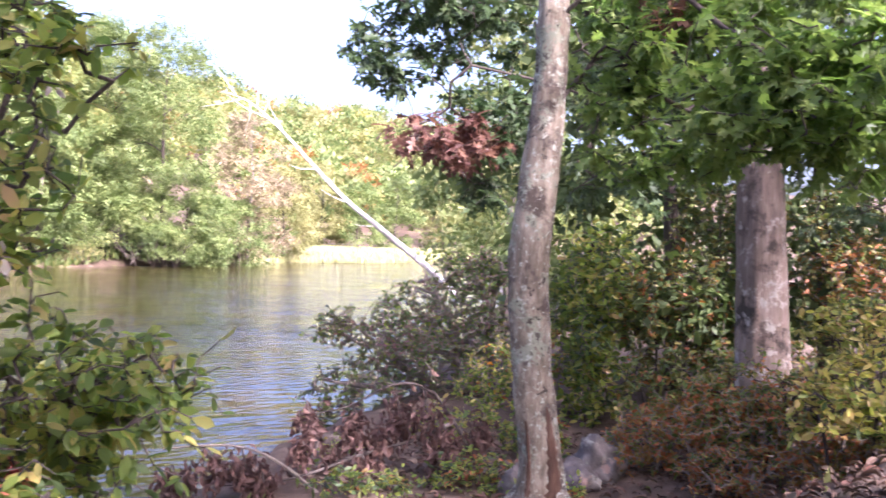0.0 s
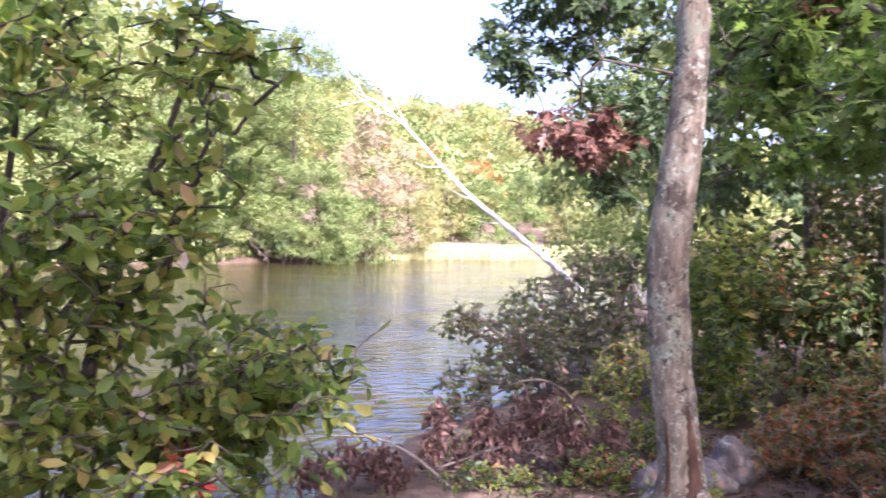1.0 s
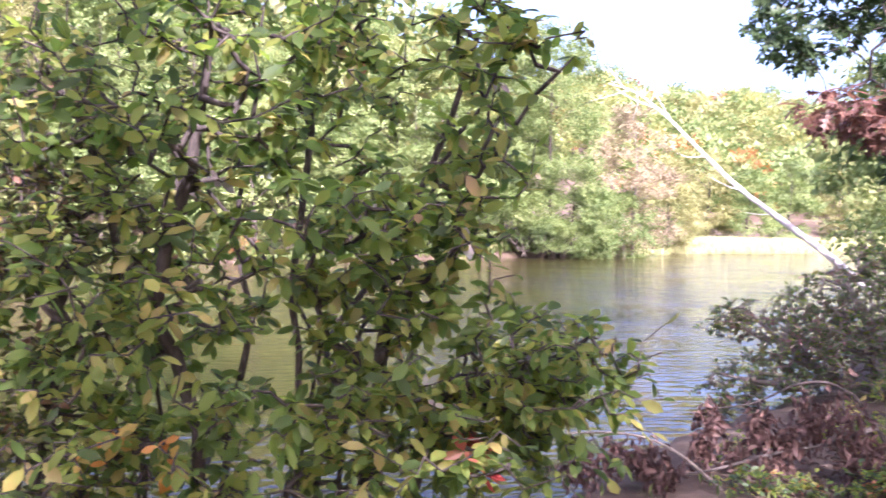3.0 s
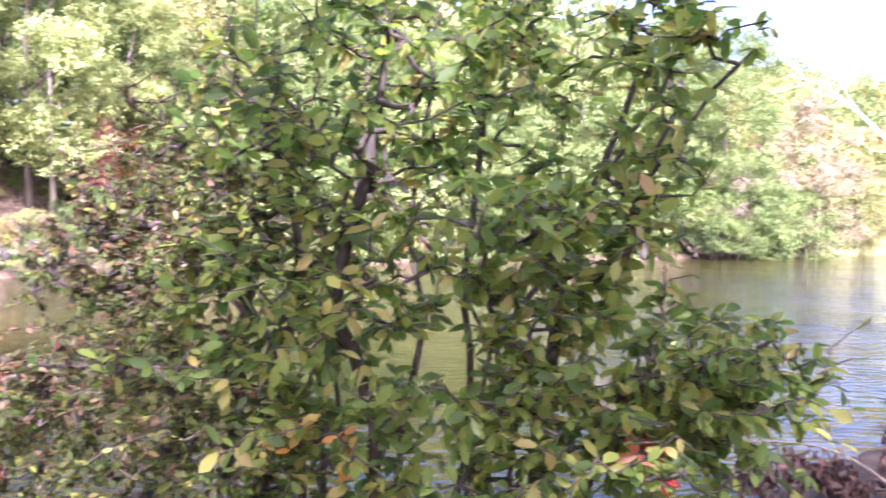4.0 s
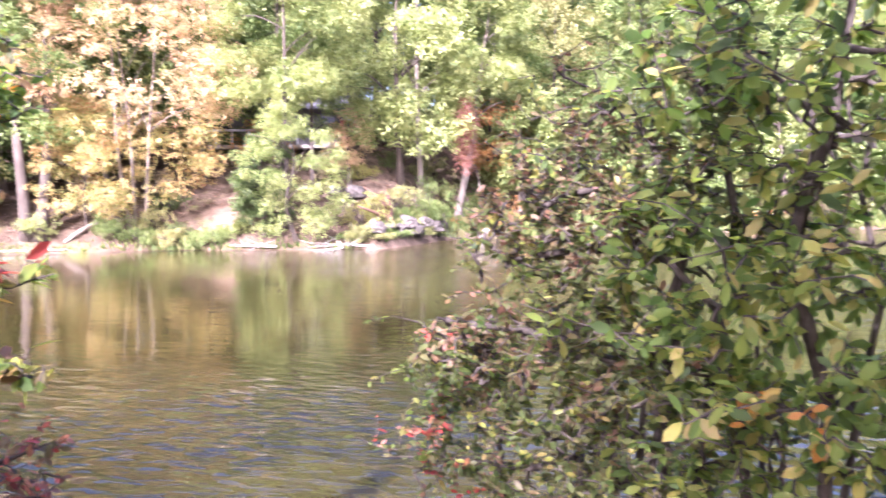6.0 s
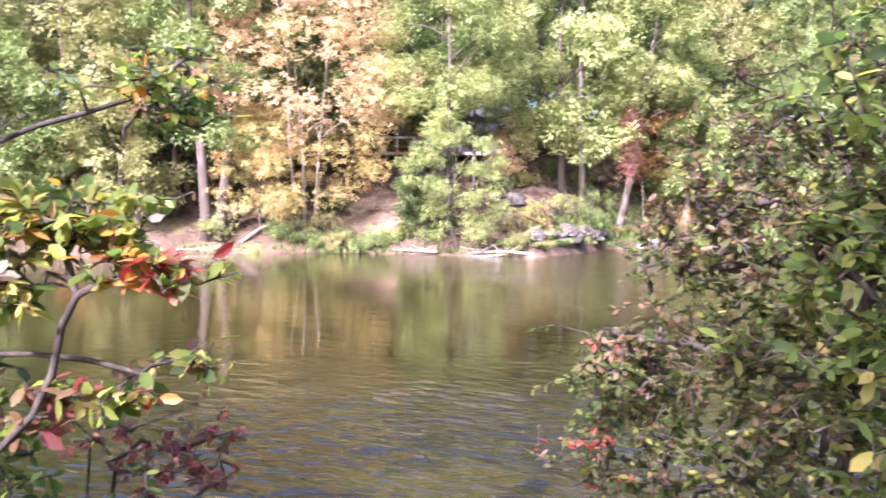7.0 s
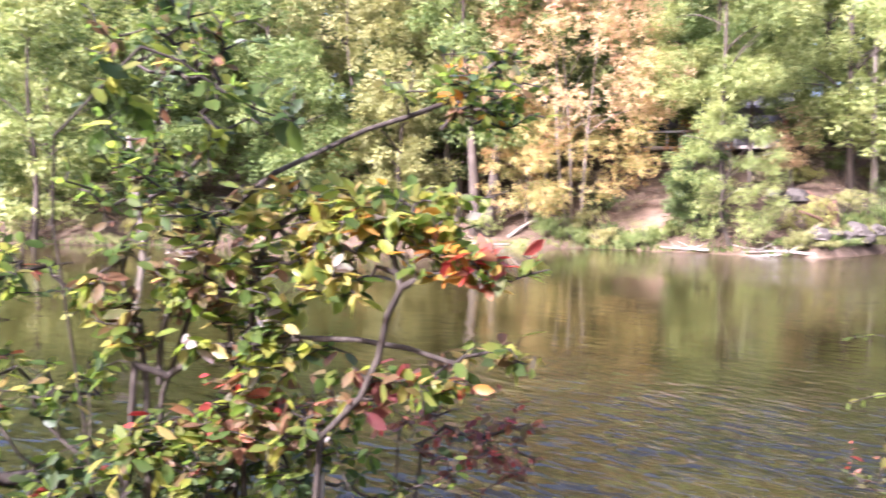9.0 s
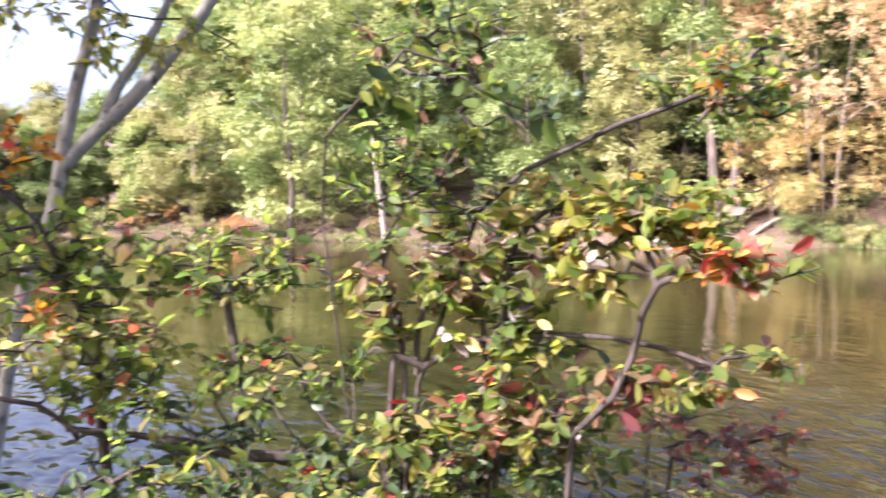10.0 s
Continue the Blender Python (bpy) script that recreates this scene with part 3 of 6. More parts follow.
# the pond: wind ripples as relief where they can be told apart
rng = np.random.default_rng(77)
wr = [2.6]
while wr[-1] < 150:
    wr.append(wr[-1] * (1.016 if wr[-1] < 26 else 1.04))
wr = np.array(wr)
wa = np.radians(np.linspace(-16, 150, 210))
wx, wy = -wr[:, None] * np.sin(wa)[None], wr[:, None] * np.cos(wa)[None]
wz = np.zeros_like(wx)
calm = np.clip(0.75 + 0.5 * np.sin(0.21 * wx + 0.9) * np.sin(0.17 * wy + 0.4) + 0.3 * np.sin(0.5 * wx - 0.33 * wy), 0.35, 1.25)
for k in range(34):
    wl = 0.32 * (2.4 ** rng.random())
    a = radians(122) + rng.normal(0, 0.5)
    fade = np.clip((wl / (wr * 0.011) - 2.5) / 3.0, 0, 1)[:, None]
    wz += fade * calm * 0.0016 * wl * np.sin((wx * math.cos(a) + wy * math.sin(a)) * 2 * math.pi / wl + rng.uniform(0, 6.28))
wv = np.stack([wx, wy, wz], -1).reshape(-1, 3)
nw = len(wa)
wi, wj = np.arange(len(wr) - 1)[:, None] * nw, np.arange(nw - 1)[None]
wt = np.concatenate([np.stack([wi + wj, wi + nw + wj + 1, wi + wj + 1], -1).reshape(-1, 3)[:, ::-1], np.stack([wi + wj, wi + nw + wj, wi + nw + wj + 1], -1).reshape(-1, 3)[:, ::-1]])
water = tagged(new("water", mesh_from("water", wv, wt, M_WATER, True)), "rippled olive-green pond water reflecting trees and sky", "water", kind="structure")


# ---- far trees ----
def far_tree(name, label, base, tall, wide, low, colour, seed, n=4200, leaf=0.34, shape=SPRIG, bark=None, trunk_r=0.16, trunks=1, lean=(0, 0), spread=0.4,
             flat=0.45, clusters=46, group="trees on the far shore", share=None, puff=0.15):
    """A broadleaved tree: trunk with limbs, and a crown of leaf sprays in layered clusters."""
    rng = np.random.default_rng(seed)
    x, y = base[:2]
    z = ground_z(x, y)
    ob = thing(name, (x, y, z), label, "tree", group)
    nodes = []
    for k in range(trunks):
        off = np.array([rng.normal(0, spread), rng.normal(0, spread), 0]) * (trunks > 1)
        top = np.array([x + lean[0], y + lean[1], z + tall * 0.86]) + off * 2.2
        start = np.array([x, y, z - 0.25]) + off * 0.5
        path = curve_points([start, start + (top - start) * 0.35 + rng.normal(0, 0.12, 3) * (1, 1, 0), start + (top - start) * 0.7 + rng.normal(0, 0.2, 3) * (1, 1, 0), top], 12)
        r = trunk_r * np.linspace(1.0, 0.18, 12) / (1 if trunks == 1 else 1.3)
        r[0] *= 1.4
        pieces = [tube(path, r, 8, 0.07, rng)]
        for q in range(9 if trunks == 1 else 5):
            i = rng.integers(4, 11)
            a = rng.uniform(0, 2 * math.pi)
            ln = wide * 0.42 * rng.uniform(0.5, 1.0)
            tip = path[i] + np.array([math.cos(a) * ln, math.sin(a) * ln, ln * rng.uniform(0.25, 0.8)])
            pieces.append(tube(curve_points([path[i], (path[i] + tip) / 2 + (0, 0, 0.12 * ln), tip], 5), np.linspace(r[i] * 0.5, 0.02, 5), 5))
        v, t = joined(pieces)
        part("trunk", v, t, bark or M_BARK_FAR, ob, smooth=True)
    ch = tall - low
    cz = rng.random(clusters)
    prof = np.sin(np.pi * np.clip(0.16 + 0.80 * cz, 0, 1)) ** 0.7
    a = rng.uniform(0, 2 * np.pi, clusters)
    rad = wide / 2 * prof * (0.35 + 0.65 * rng.random(clusters) ** 0.5)
    c = np.stack([x + np.cos(a) * rad + lean[0] * (low + cz * ch) / tall, y + np.sin(a) * rad + lean[1] * (low + cz * ch) / tall, z + low + cz * ch], 1)
    size = wide * puff * rng.uniform(0.6, 1.35, clusters)
    pick = rng.choice(clusters, n, p=size ** 2 / (size ** 2).sum())
    q = unit(rng.normal(0, 1, (n, 3))) * (rng.random(n) ** 0.45)[:, None]
    q[:, 2] *= flat + 0.1
    pts = c[pick] + q * size[pick][:, None]
    out = q + rng.normal(0, 0.6, (n, 3))
    out[:, 2] -= 0.2
    up = np.array([0, 0, 0.8]) + q * 0.7 + rng.normal(0, 0.45, (n, 3))
    s = leaf * rng.uniform(0.6, 1.4, n) * (0.88 if shape is SPRIG else 1.0)
    if share is None:
        v, t = leaves(pts, out, up, s, shape)
        part("crown", v, t, M_FAR[colour], ob)
    else:
        m = c[pick][:, 2] < z + low + ch * share[1]
        for sel, col in ((m, share[0]), (~m, colour)):
            if sel.any():
                v, t = leaves(pts[sel], out[sel], up[sel], s[sel], shape)
                part("crown", v, t, M_FAR[col], ob)
    return ob


def far_shrub(label, base, tall, wide, colour, seed, n=700, leaf=0.22, group="shrubs on the far shore", mat=None):
    rng = np.random.default_rng(seed)
    x, y = base[:2]
    z = max(ground_z(x, y), 0.02)
    ob = thing("shrub", (x, y, z), label, "shrub", group)
    pieces = []
    for k in range(6):
        a = rng.uniform(0, 6.28)
        tip = (x + math.cos(a) * wide * 0.35, y + math.sin(a) * wide * 0.35, z + tall * rng.uniform(0.6, 0.95))
        pieces.append(tube([(x, y, z - 0.1), ((x + tip[0]) / 2, (y + tip[1]) / 2, z + tall * 0.45), tip], [0.035, 0.025, 0.01], 5))
    v, t = joined(pieces)
    part("stem", v, t, M_BARK_FAR, ob)
    k = 18
    c = np.stack([x + rng.normal(0, wide * 0.27, k), y + rng.normal(0, wide * 0.25, k), z + tall * rng.uniform(0.25, 0.9, k)], 1)
    pick = rng.integers(0, k, n)
    q = unit(rng.normal(0, 1, (n, 3))) * (rng.random(n) ** 0.5)[:, None]
    pts = c[pick] + q * np.array([wide * 0.17, wide * 0.17, tall * 0.17])
    pts[:, 2] = np.maximum(pts[:, 2], z + 0.03)
    v, t = leaves(pts, q + rng.normal(0, 0.6, (n, 3)), q + (0, 0, 0.8) + rng.normal(0, 0.4, (n, 3)), 0.62 * leaf * rng.uniform(0.7, 1.6, n), SPRIG)
    part("foliage", v, t, mat or M_FAR[colour], ob)
    return ob


LABEL = {
    "green": "green broadleaved tree on the wooded pond shore", "light": "light green sunlit tree on the wooded pond shore",
    "dark": "dark green shaded tree on the wooded hillside", "olive": "dull olive-green tree at the pond's edge",
    "yellow": "yellowing green tree on the pond shore", "orange": "orange and yellow autumn maple on the pond bank",
    "brown": "sparse brownish tree with thin foliage by the pond", "rust": "rust-red autumn tree on the far bank",
}

# trees that stand out, one by one
far_tree("maple_tree", "orange and yellow autumn maple with pale slender trunks", (-47.61, 12.40, 1.06), 15.5, 10.5, 1.6, "orange", 11, 12000, 0.24, SPRIG, M_TWIG, 0.12, 3, (0.3, -0.4), 0.55, share=("amber", 0.30), clusters=130, puff=0.115)
far_tree("maple_tree", "small amber maple spreading low over the bank", (-48.27, 10.07, 1.01), 6.6, 5.6, 0.9, "amber", 31, 3200, 0.21, SPRIG, M_BARK_FAR, 0.07, clusters=44, puff=0.12)
far_tree("tree", "tall tree with a thick forked grey trunk at the water", (-48.61, 7.70, 0.72), 17, 9, 4.5, "green", 12, 6000, 0.42, SPRIG, M_BARK_FAR, 0.42, 2, (-0.4, 0.4), 0.45)
far_tree("tree", "tall tree with a straight pale grey trunk", (-51.96, 6.11, 1.90), 19, 8, 6.0, "olive", 13, 5200, 0.42, SPRIG, M_BARK_FAR, 0.2)
far_tree("tree", "low light green tree leaning over the waterline", (-41.27, 18.38, 0.46), 6.3, 5.4, 0.5, "light", 14, 5200, 0.17, SPRIG, None, 0.12, 1, (0.5, -0.5), clusters=52, puff=0.115)
# this dark tree stands in for the shade side of the lit one
far_tree("tree", "dark green low tree added as shaded side of the lit one", (-42.89, 17.38, 0.56), 5.0, 3.0, 0.5, "dark", 15, 1700, 0.26)
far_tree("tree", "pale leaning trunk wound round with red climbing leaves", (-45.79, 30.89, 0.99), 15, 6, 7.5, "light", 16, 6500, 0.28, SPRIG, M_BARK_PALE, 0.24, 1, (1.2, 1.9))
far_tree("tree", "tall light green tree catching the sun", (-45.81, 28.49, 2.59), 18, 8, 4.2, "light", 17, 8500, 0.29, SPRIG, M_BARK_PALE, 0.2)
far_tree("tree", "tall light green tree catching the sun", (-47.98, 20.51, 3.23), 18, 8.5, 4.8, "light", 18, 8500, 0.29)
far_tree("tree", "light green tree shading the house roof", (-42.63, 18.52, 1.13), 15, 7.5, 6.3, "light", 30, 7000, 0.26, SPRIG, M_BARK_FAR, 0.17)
far_tree("tree", "slim light green tree in front of the house", (-45.6, 21.3), 10.5, 5.0, 3.4, "green", 33, 5200, 0.22, SPRIG, M_BARK_FAR, 0.13, clusters=60, puff=0.13)
far_tree("tree", "small orange-leaved tree below the house", (-45.97, 23.80, 3.22), 4.2, 2.6, 1.2, "orange", 19, 900, 0.24)
far_tree("tree", "small rust-leaved tree near a pale trunk", (-46.29, 34.15, 1.56), 8.5, 5, 2.4, "rust", 20, 1500, 0.28)
far_tree("tree", "feathery light green pine on the far shore", (-48.92, -15.75, 1.04), 14, 6.5, 2.2, "light", 21, 5600, 0.30, PLAIN, None, 0.2, 1, (0, 0), 0.4, 0.3)
far_tree("tree", "big green tree with lit crown on the wooded point", (-22.84, 72.59, 0.41), 19.5, 11, 2.0, "green", 22, 10500, 0.36, SPRIG, None, 0.25, clusters=80, puff=0.135)
far_tree("tree", "big green tree on the wooded point", (-28.28, 74.93, 0.08), 18, 10, 2.2, "green", 23, 9000, 0.36, SPRIG, None, 0.25, clusters=80, puff=0.135)
far_tree("tree", "broad green tree hanging low over water", (-20.88, 72.14, 0.20), 8.5, 8, 1.0, "green", 24, 6200, 0.30, clusters=60, puff=0.13)
far_tree("tree", "sparse brownish tree with thin foliage by the pond", (-18.13, 82.13, 0.45), 15.5, 8, 2.5, "brown", 25, 3600, 0.40, SPRIG, M_BARK_PALE, 0.2)
far_tree("tree", "green bushy tree at the end of the point", (-18.65, 79.96, 0.23), 7, 7, 0.4, "green", 26, 3200, 0.36)
far_tree("tree", "dull olive-green tree at the pond's edge", (-17.15, 93.55, 0.56), 9.0, 7, 0.6, "olive", 27, 3200, 0.4)
far_tree("tree", "yellowing tree behind the wooded point", (-31.84, 71.30, 0.06), 15, 9, 2, "yellow", 28, 4600, 0.42)
far_tree("tree", "green tree behind the wooded point", (-32.62, 66.52, 0.14), 15, 10, 2, "green", 29, 4600, 0.42)

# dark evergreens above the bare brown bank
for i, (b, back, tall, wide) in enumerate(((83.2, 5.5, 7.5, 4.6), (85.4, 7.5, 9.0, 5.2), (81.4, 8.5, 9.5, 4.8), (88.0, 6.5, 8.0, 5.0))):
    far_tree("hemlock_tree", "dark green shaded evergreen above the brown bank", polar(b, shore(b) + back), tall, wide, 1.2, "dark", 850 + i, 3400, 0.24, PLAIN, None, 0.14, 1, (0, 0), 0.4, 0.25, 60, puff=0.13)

# the woods along the far shore, row by row up the hillside
rng = np.random.default_rng(5)
seed = 100
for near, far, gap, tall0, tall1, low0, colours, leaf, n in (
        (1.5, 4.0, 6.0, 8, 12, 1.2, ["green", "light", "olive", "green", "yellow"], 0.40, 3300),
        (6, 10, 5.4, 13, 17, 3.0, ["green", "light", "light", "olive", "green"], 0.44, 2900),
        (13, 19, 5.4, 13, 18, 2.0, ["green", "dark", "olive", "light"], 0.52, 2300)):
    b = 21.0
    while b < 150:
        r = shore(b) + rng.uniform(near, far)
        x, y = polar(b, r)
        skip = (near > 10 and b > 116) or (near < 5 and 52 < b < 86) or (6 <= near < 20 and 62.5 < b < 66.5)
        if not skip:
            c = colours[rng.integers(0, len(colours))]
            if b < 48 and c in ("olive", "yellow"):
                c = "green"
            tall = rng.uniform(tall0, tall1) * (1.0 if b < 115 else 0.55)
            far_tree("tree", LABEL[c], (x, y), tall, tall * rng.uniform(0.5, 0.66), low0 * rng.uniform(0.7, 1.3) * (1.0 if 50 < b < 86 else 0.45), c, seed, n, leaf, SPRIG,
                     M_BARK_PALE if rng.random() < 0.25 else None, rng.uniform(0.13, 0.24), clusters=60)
        seed += 1
        b += math.degrees(gap * rng.uniform(0.75, 1.25) / r) * (0.65 if b > 108 else 1.0)
# low trees behind the marsh
b = -9.0
while b < 13:
    r = shore(b) + rng.uniform(22, 34)
    x, y = polar(b, r)
    c = ["light", "green", "olive", "green"][rng.integers(0, 4)]
    far_tree("tree", LABEL[c], (x, y), rng.uniform(8, 12), rng.uniform(7, 9), 0.6, c, seed, 1900, 0.55, SPRIG, None, 0.16)
    seed += 1
    b += math.degrees(6.0 * rng.uniform(0.8, 1.2) / r)

# shrubs at the far waterline
b = 12.0
while b < 128:
    r = shore(b) + rng.uniform(0.3, 2.6)
    x, y = polar(b, r)
    c = ["green", "light", "yellow", "olive", "rust", "light"][rng.integers(0, 6)]
    tall = rng.uniform(0.7, 2.2) * (1.0 if b > 52 else 1.6)
    if not 17.5 < b < 21.5:
        far_shrub("low %s shrub at the waterline" % {"green": "green", "light": "light green", "yellow": "yellowing", "olive": "olive-green", "rust": "reddish"}[c], (x, y), tall, tall * rng.uniform(1.1, 1.9), c, seed, 420, 0.2)
    seed += 1
    b += math.degrees(rng.uniform(1.6, 4.2) / r) * (3.6 if 61 < b < 86 else 0.8 if b > 86 else 1.0)

# brush hanging over the water under the wooded point
for i, (p, c) in enumerate((((-30.55, 67.50, 0.05), "green"), ((-29.12, 68.13, 0.03), "dark"), ((-27.47, 68.27, 0.07), "green"), ((-27.0, 68.6, 0.07), "light"), ((-22.72, 69.48, 0.13), "dark"), ((-21.13, 69.98, 0.16), "green"), ((-19.36, 71.53, 0.16), "green"), ((-32.28, 66.68, 0.02), "dark"))):
    far_shrub("%s brush over the water under the point" % {"green": "green", "dark": "dark green", "light": "light green"}[c], p, 2.3 + 0.5 * (i % 3), 4.0 + 0.6 * (i % 2), c, 800 + i, 800, 0.24)

# bright shrubs at the water's edge below the maple
for i, (b, tall, wide) in enumerate(((76.6, 1.2, 2.2), (75.2, 0.9, 1.8), (73.6, 1.1, 1.9), (72.0, 0.8, 1.6), (70.8, 1.0, 1.7), (61.8, 1.2, 2.0), (57.6, 1.4, 1.8))):
    far_shrub("bright green low shrub at the foot of the bank", polar(b, shore(b) + 0.9), tall, wide, "olive" if i % 3 == 2 else "green", 870 + i, 900, 0.17)

# green sedge along the foot of the far bank
for i, p in enumerate(((-38.76, 21.57, 0.43), (-39.67, 23.20, 0.40), (-40.95, 25.13, 0.34), (-42.93, 27.61, 0.22), (-44.58, 30.00, 0.12), (-44.37, 31.19, 0.14), (-44.56, 15.22, 0.29), (-40.42, 20.60, 0.38))):
    far_shrub("low green sedge at the foot of the bank", p, 0.25 + 0.1 * (i % 3), 1.6, "green" if i % 2 else "olive", 830 + i, 360, 0.14)

# understorey up the far bank
for i in range(130):
    b = rng.uniform(50, 125) if i < 75 else rng.uniform(54, 92)
    x, y = polar(b, shore(b) + (rng.uniform(3, 26) if i < 75 else rng.uniform(0.8, 9)))
    c = ["green", "yellow", "dark", "olive", "rust", "brown", "dark"][rng.integers(0, 7)]
    open_bank = 66.0 < b < 73.0 or 79.5 < b < 84.5
    if (i >= 75 or not 62.5 < b < 66.5) and not (open_bank and np.hypot(x, y) < shore(b) + 9):
        far_shrub("%s understorey shrub on the leaf-strewn bank" % {"green": "green", "light": "light green", "yellow": "yellowing", "olive": "olive-green", "rust": "reddish", "dark": "dark green", "brown": "withered brown"}[c], (x, y), rng.uniform(1.0, 3.4) * (1 if i < 75 else 0.55), rng.uniform(1.8, 4.0) * (1 if i < 75 else 0.6), c, seed + i, 480 if i < 75 else 380, 0.27 if i < 75 else 0.2, "understorey on the far bank")
seed += 150

# distant wooded hill
n = 28000
hb, hr = rng.uniform(-14, 26, 560), rng.uniform(165, 330, 560)
hc = np.array([polar(b, r) for b, r in zip(hb, hr)])
hz = height(hc[:, 0], hc[:, 1])
pick = rng.integers(0, 560, n)
q = unit(rng.normal(0, 1, (n, 3)))
q[:, 2] = np.abs(q[:, 2])
tall = rng.uniform(6, 11, 560)
pts = np.stack([hc[pick, 0], hc[pick, 1], hz[pick]], 1) + q * np.stack([np.full(n, 4.2), np.full(n, 4.2), tall[pick]], 1)
hill = thing("wooded_hill", (hc[0, 0], hc[0, 1], hz[0]), "distant hill wooded in yellow-green and orange", "woods", kind="stuff")
tint = rng.random(560)
for c, lo, hi in (("yellow", 0, 0.10), ("light", 0.10, 0.40), ("green", 0.40, 0.78), ("olive", 0.78, 0.96), ("rust", 0.96, 1.01)):
    s = (tint[pick] >= lo) & (tint[pick] < hi)
    v, t = leaves(pts[s], q[s] + rng.normal(0, 0.5, (s.sum(), 3)), q[s] + (0, 0, 0.5), rng.uniform(1.3, 2.3, s.sum()), SPRIG)
    part("crowns", v, t, M_FAR[c], hill, kind="stuff")

# woods closing the top of the far hillside
n = 62000
hb, hr = rng.uniform(24, 114, 340), rng.uniform(20, 46, 340)
hc = np.array([polar(b, shore(b) + r) for b, r in zip(hb, hr)])
hz = height(hc[:, 0], hc[:, 1])
pick = rng.integers(0, 340, n)
q = unit(rng.normal(0, 1, (n, 3))) * (rng.random(n) ** 0.4)[:, None]
pts = np.stack([hc[pick, 0], hc[pick, 1], hz[pick] + 11], 1) + q * (4.2, 4.2, 10.5)
woods = thing("hillside_woods", (hc[0, 0], hc[0, 1], hz[0]), "green woods crowning the far hillside", "woods", kind="stuff")
tint = rng.random(340)
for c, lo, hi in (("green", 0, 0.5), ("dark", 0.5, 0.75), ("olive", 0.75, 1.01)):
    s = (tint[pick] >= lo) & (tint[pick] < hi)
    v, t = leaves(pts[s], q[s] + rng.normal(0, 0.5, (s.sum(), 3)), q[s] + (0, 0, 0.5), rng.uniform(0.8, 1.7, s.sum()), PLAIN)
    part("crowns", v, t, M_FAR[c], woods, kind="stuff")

# marsh reeds
n = 26000
mb = rng.uniform(-3, 13.2, n)
mr = np.interp(mb, FAR_B, FAR_R) + rng.random(n) ** 1.3 * 24 - 1.0
px, py = -mr * np.sin(np.radians(mb)), mr * np.cos(np.radians(mb))
pts = np.stack([px, py, np.maximum(height(px, py), -0.1)], 1)
v, t = leaves(pts, np.array([0, 0, 1.0]) + rng.normal(0, 0.22, (n, 3)), rng.normal(0, 1, (n, 3)), rng.uniform(0.4, 0.9, n), PLAIN)
v = v.reshape(-1, 4, 3)
mid = v.mean(1, keepdims=True)
reeds = thing("reeds", (px[0], py[0], 0.0), "bright yellow-green bed of marsh reeds", "reeds", kind="stuff")
part("blades", (mid + (v - mid) * (0.35, 0.35, 1.0)).reshape(-1, 3), t, M_REED, reeds, kind="stuff")

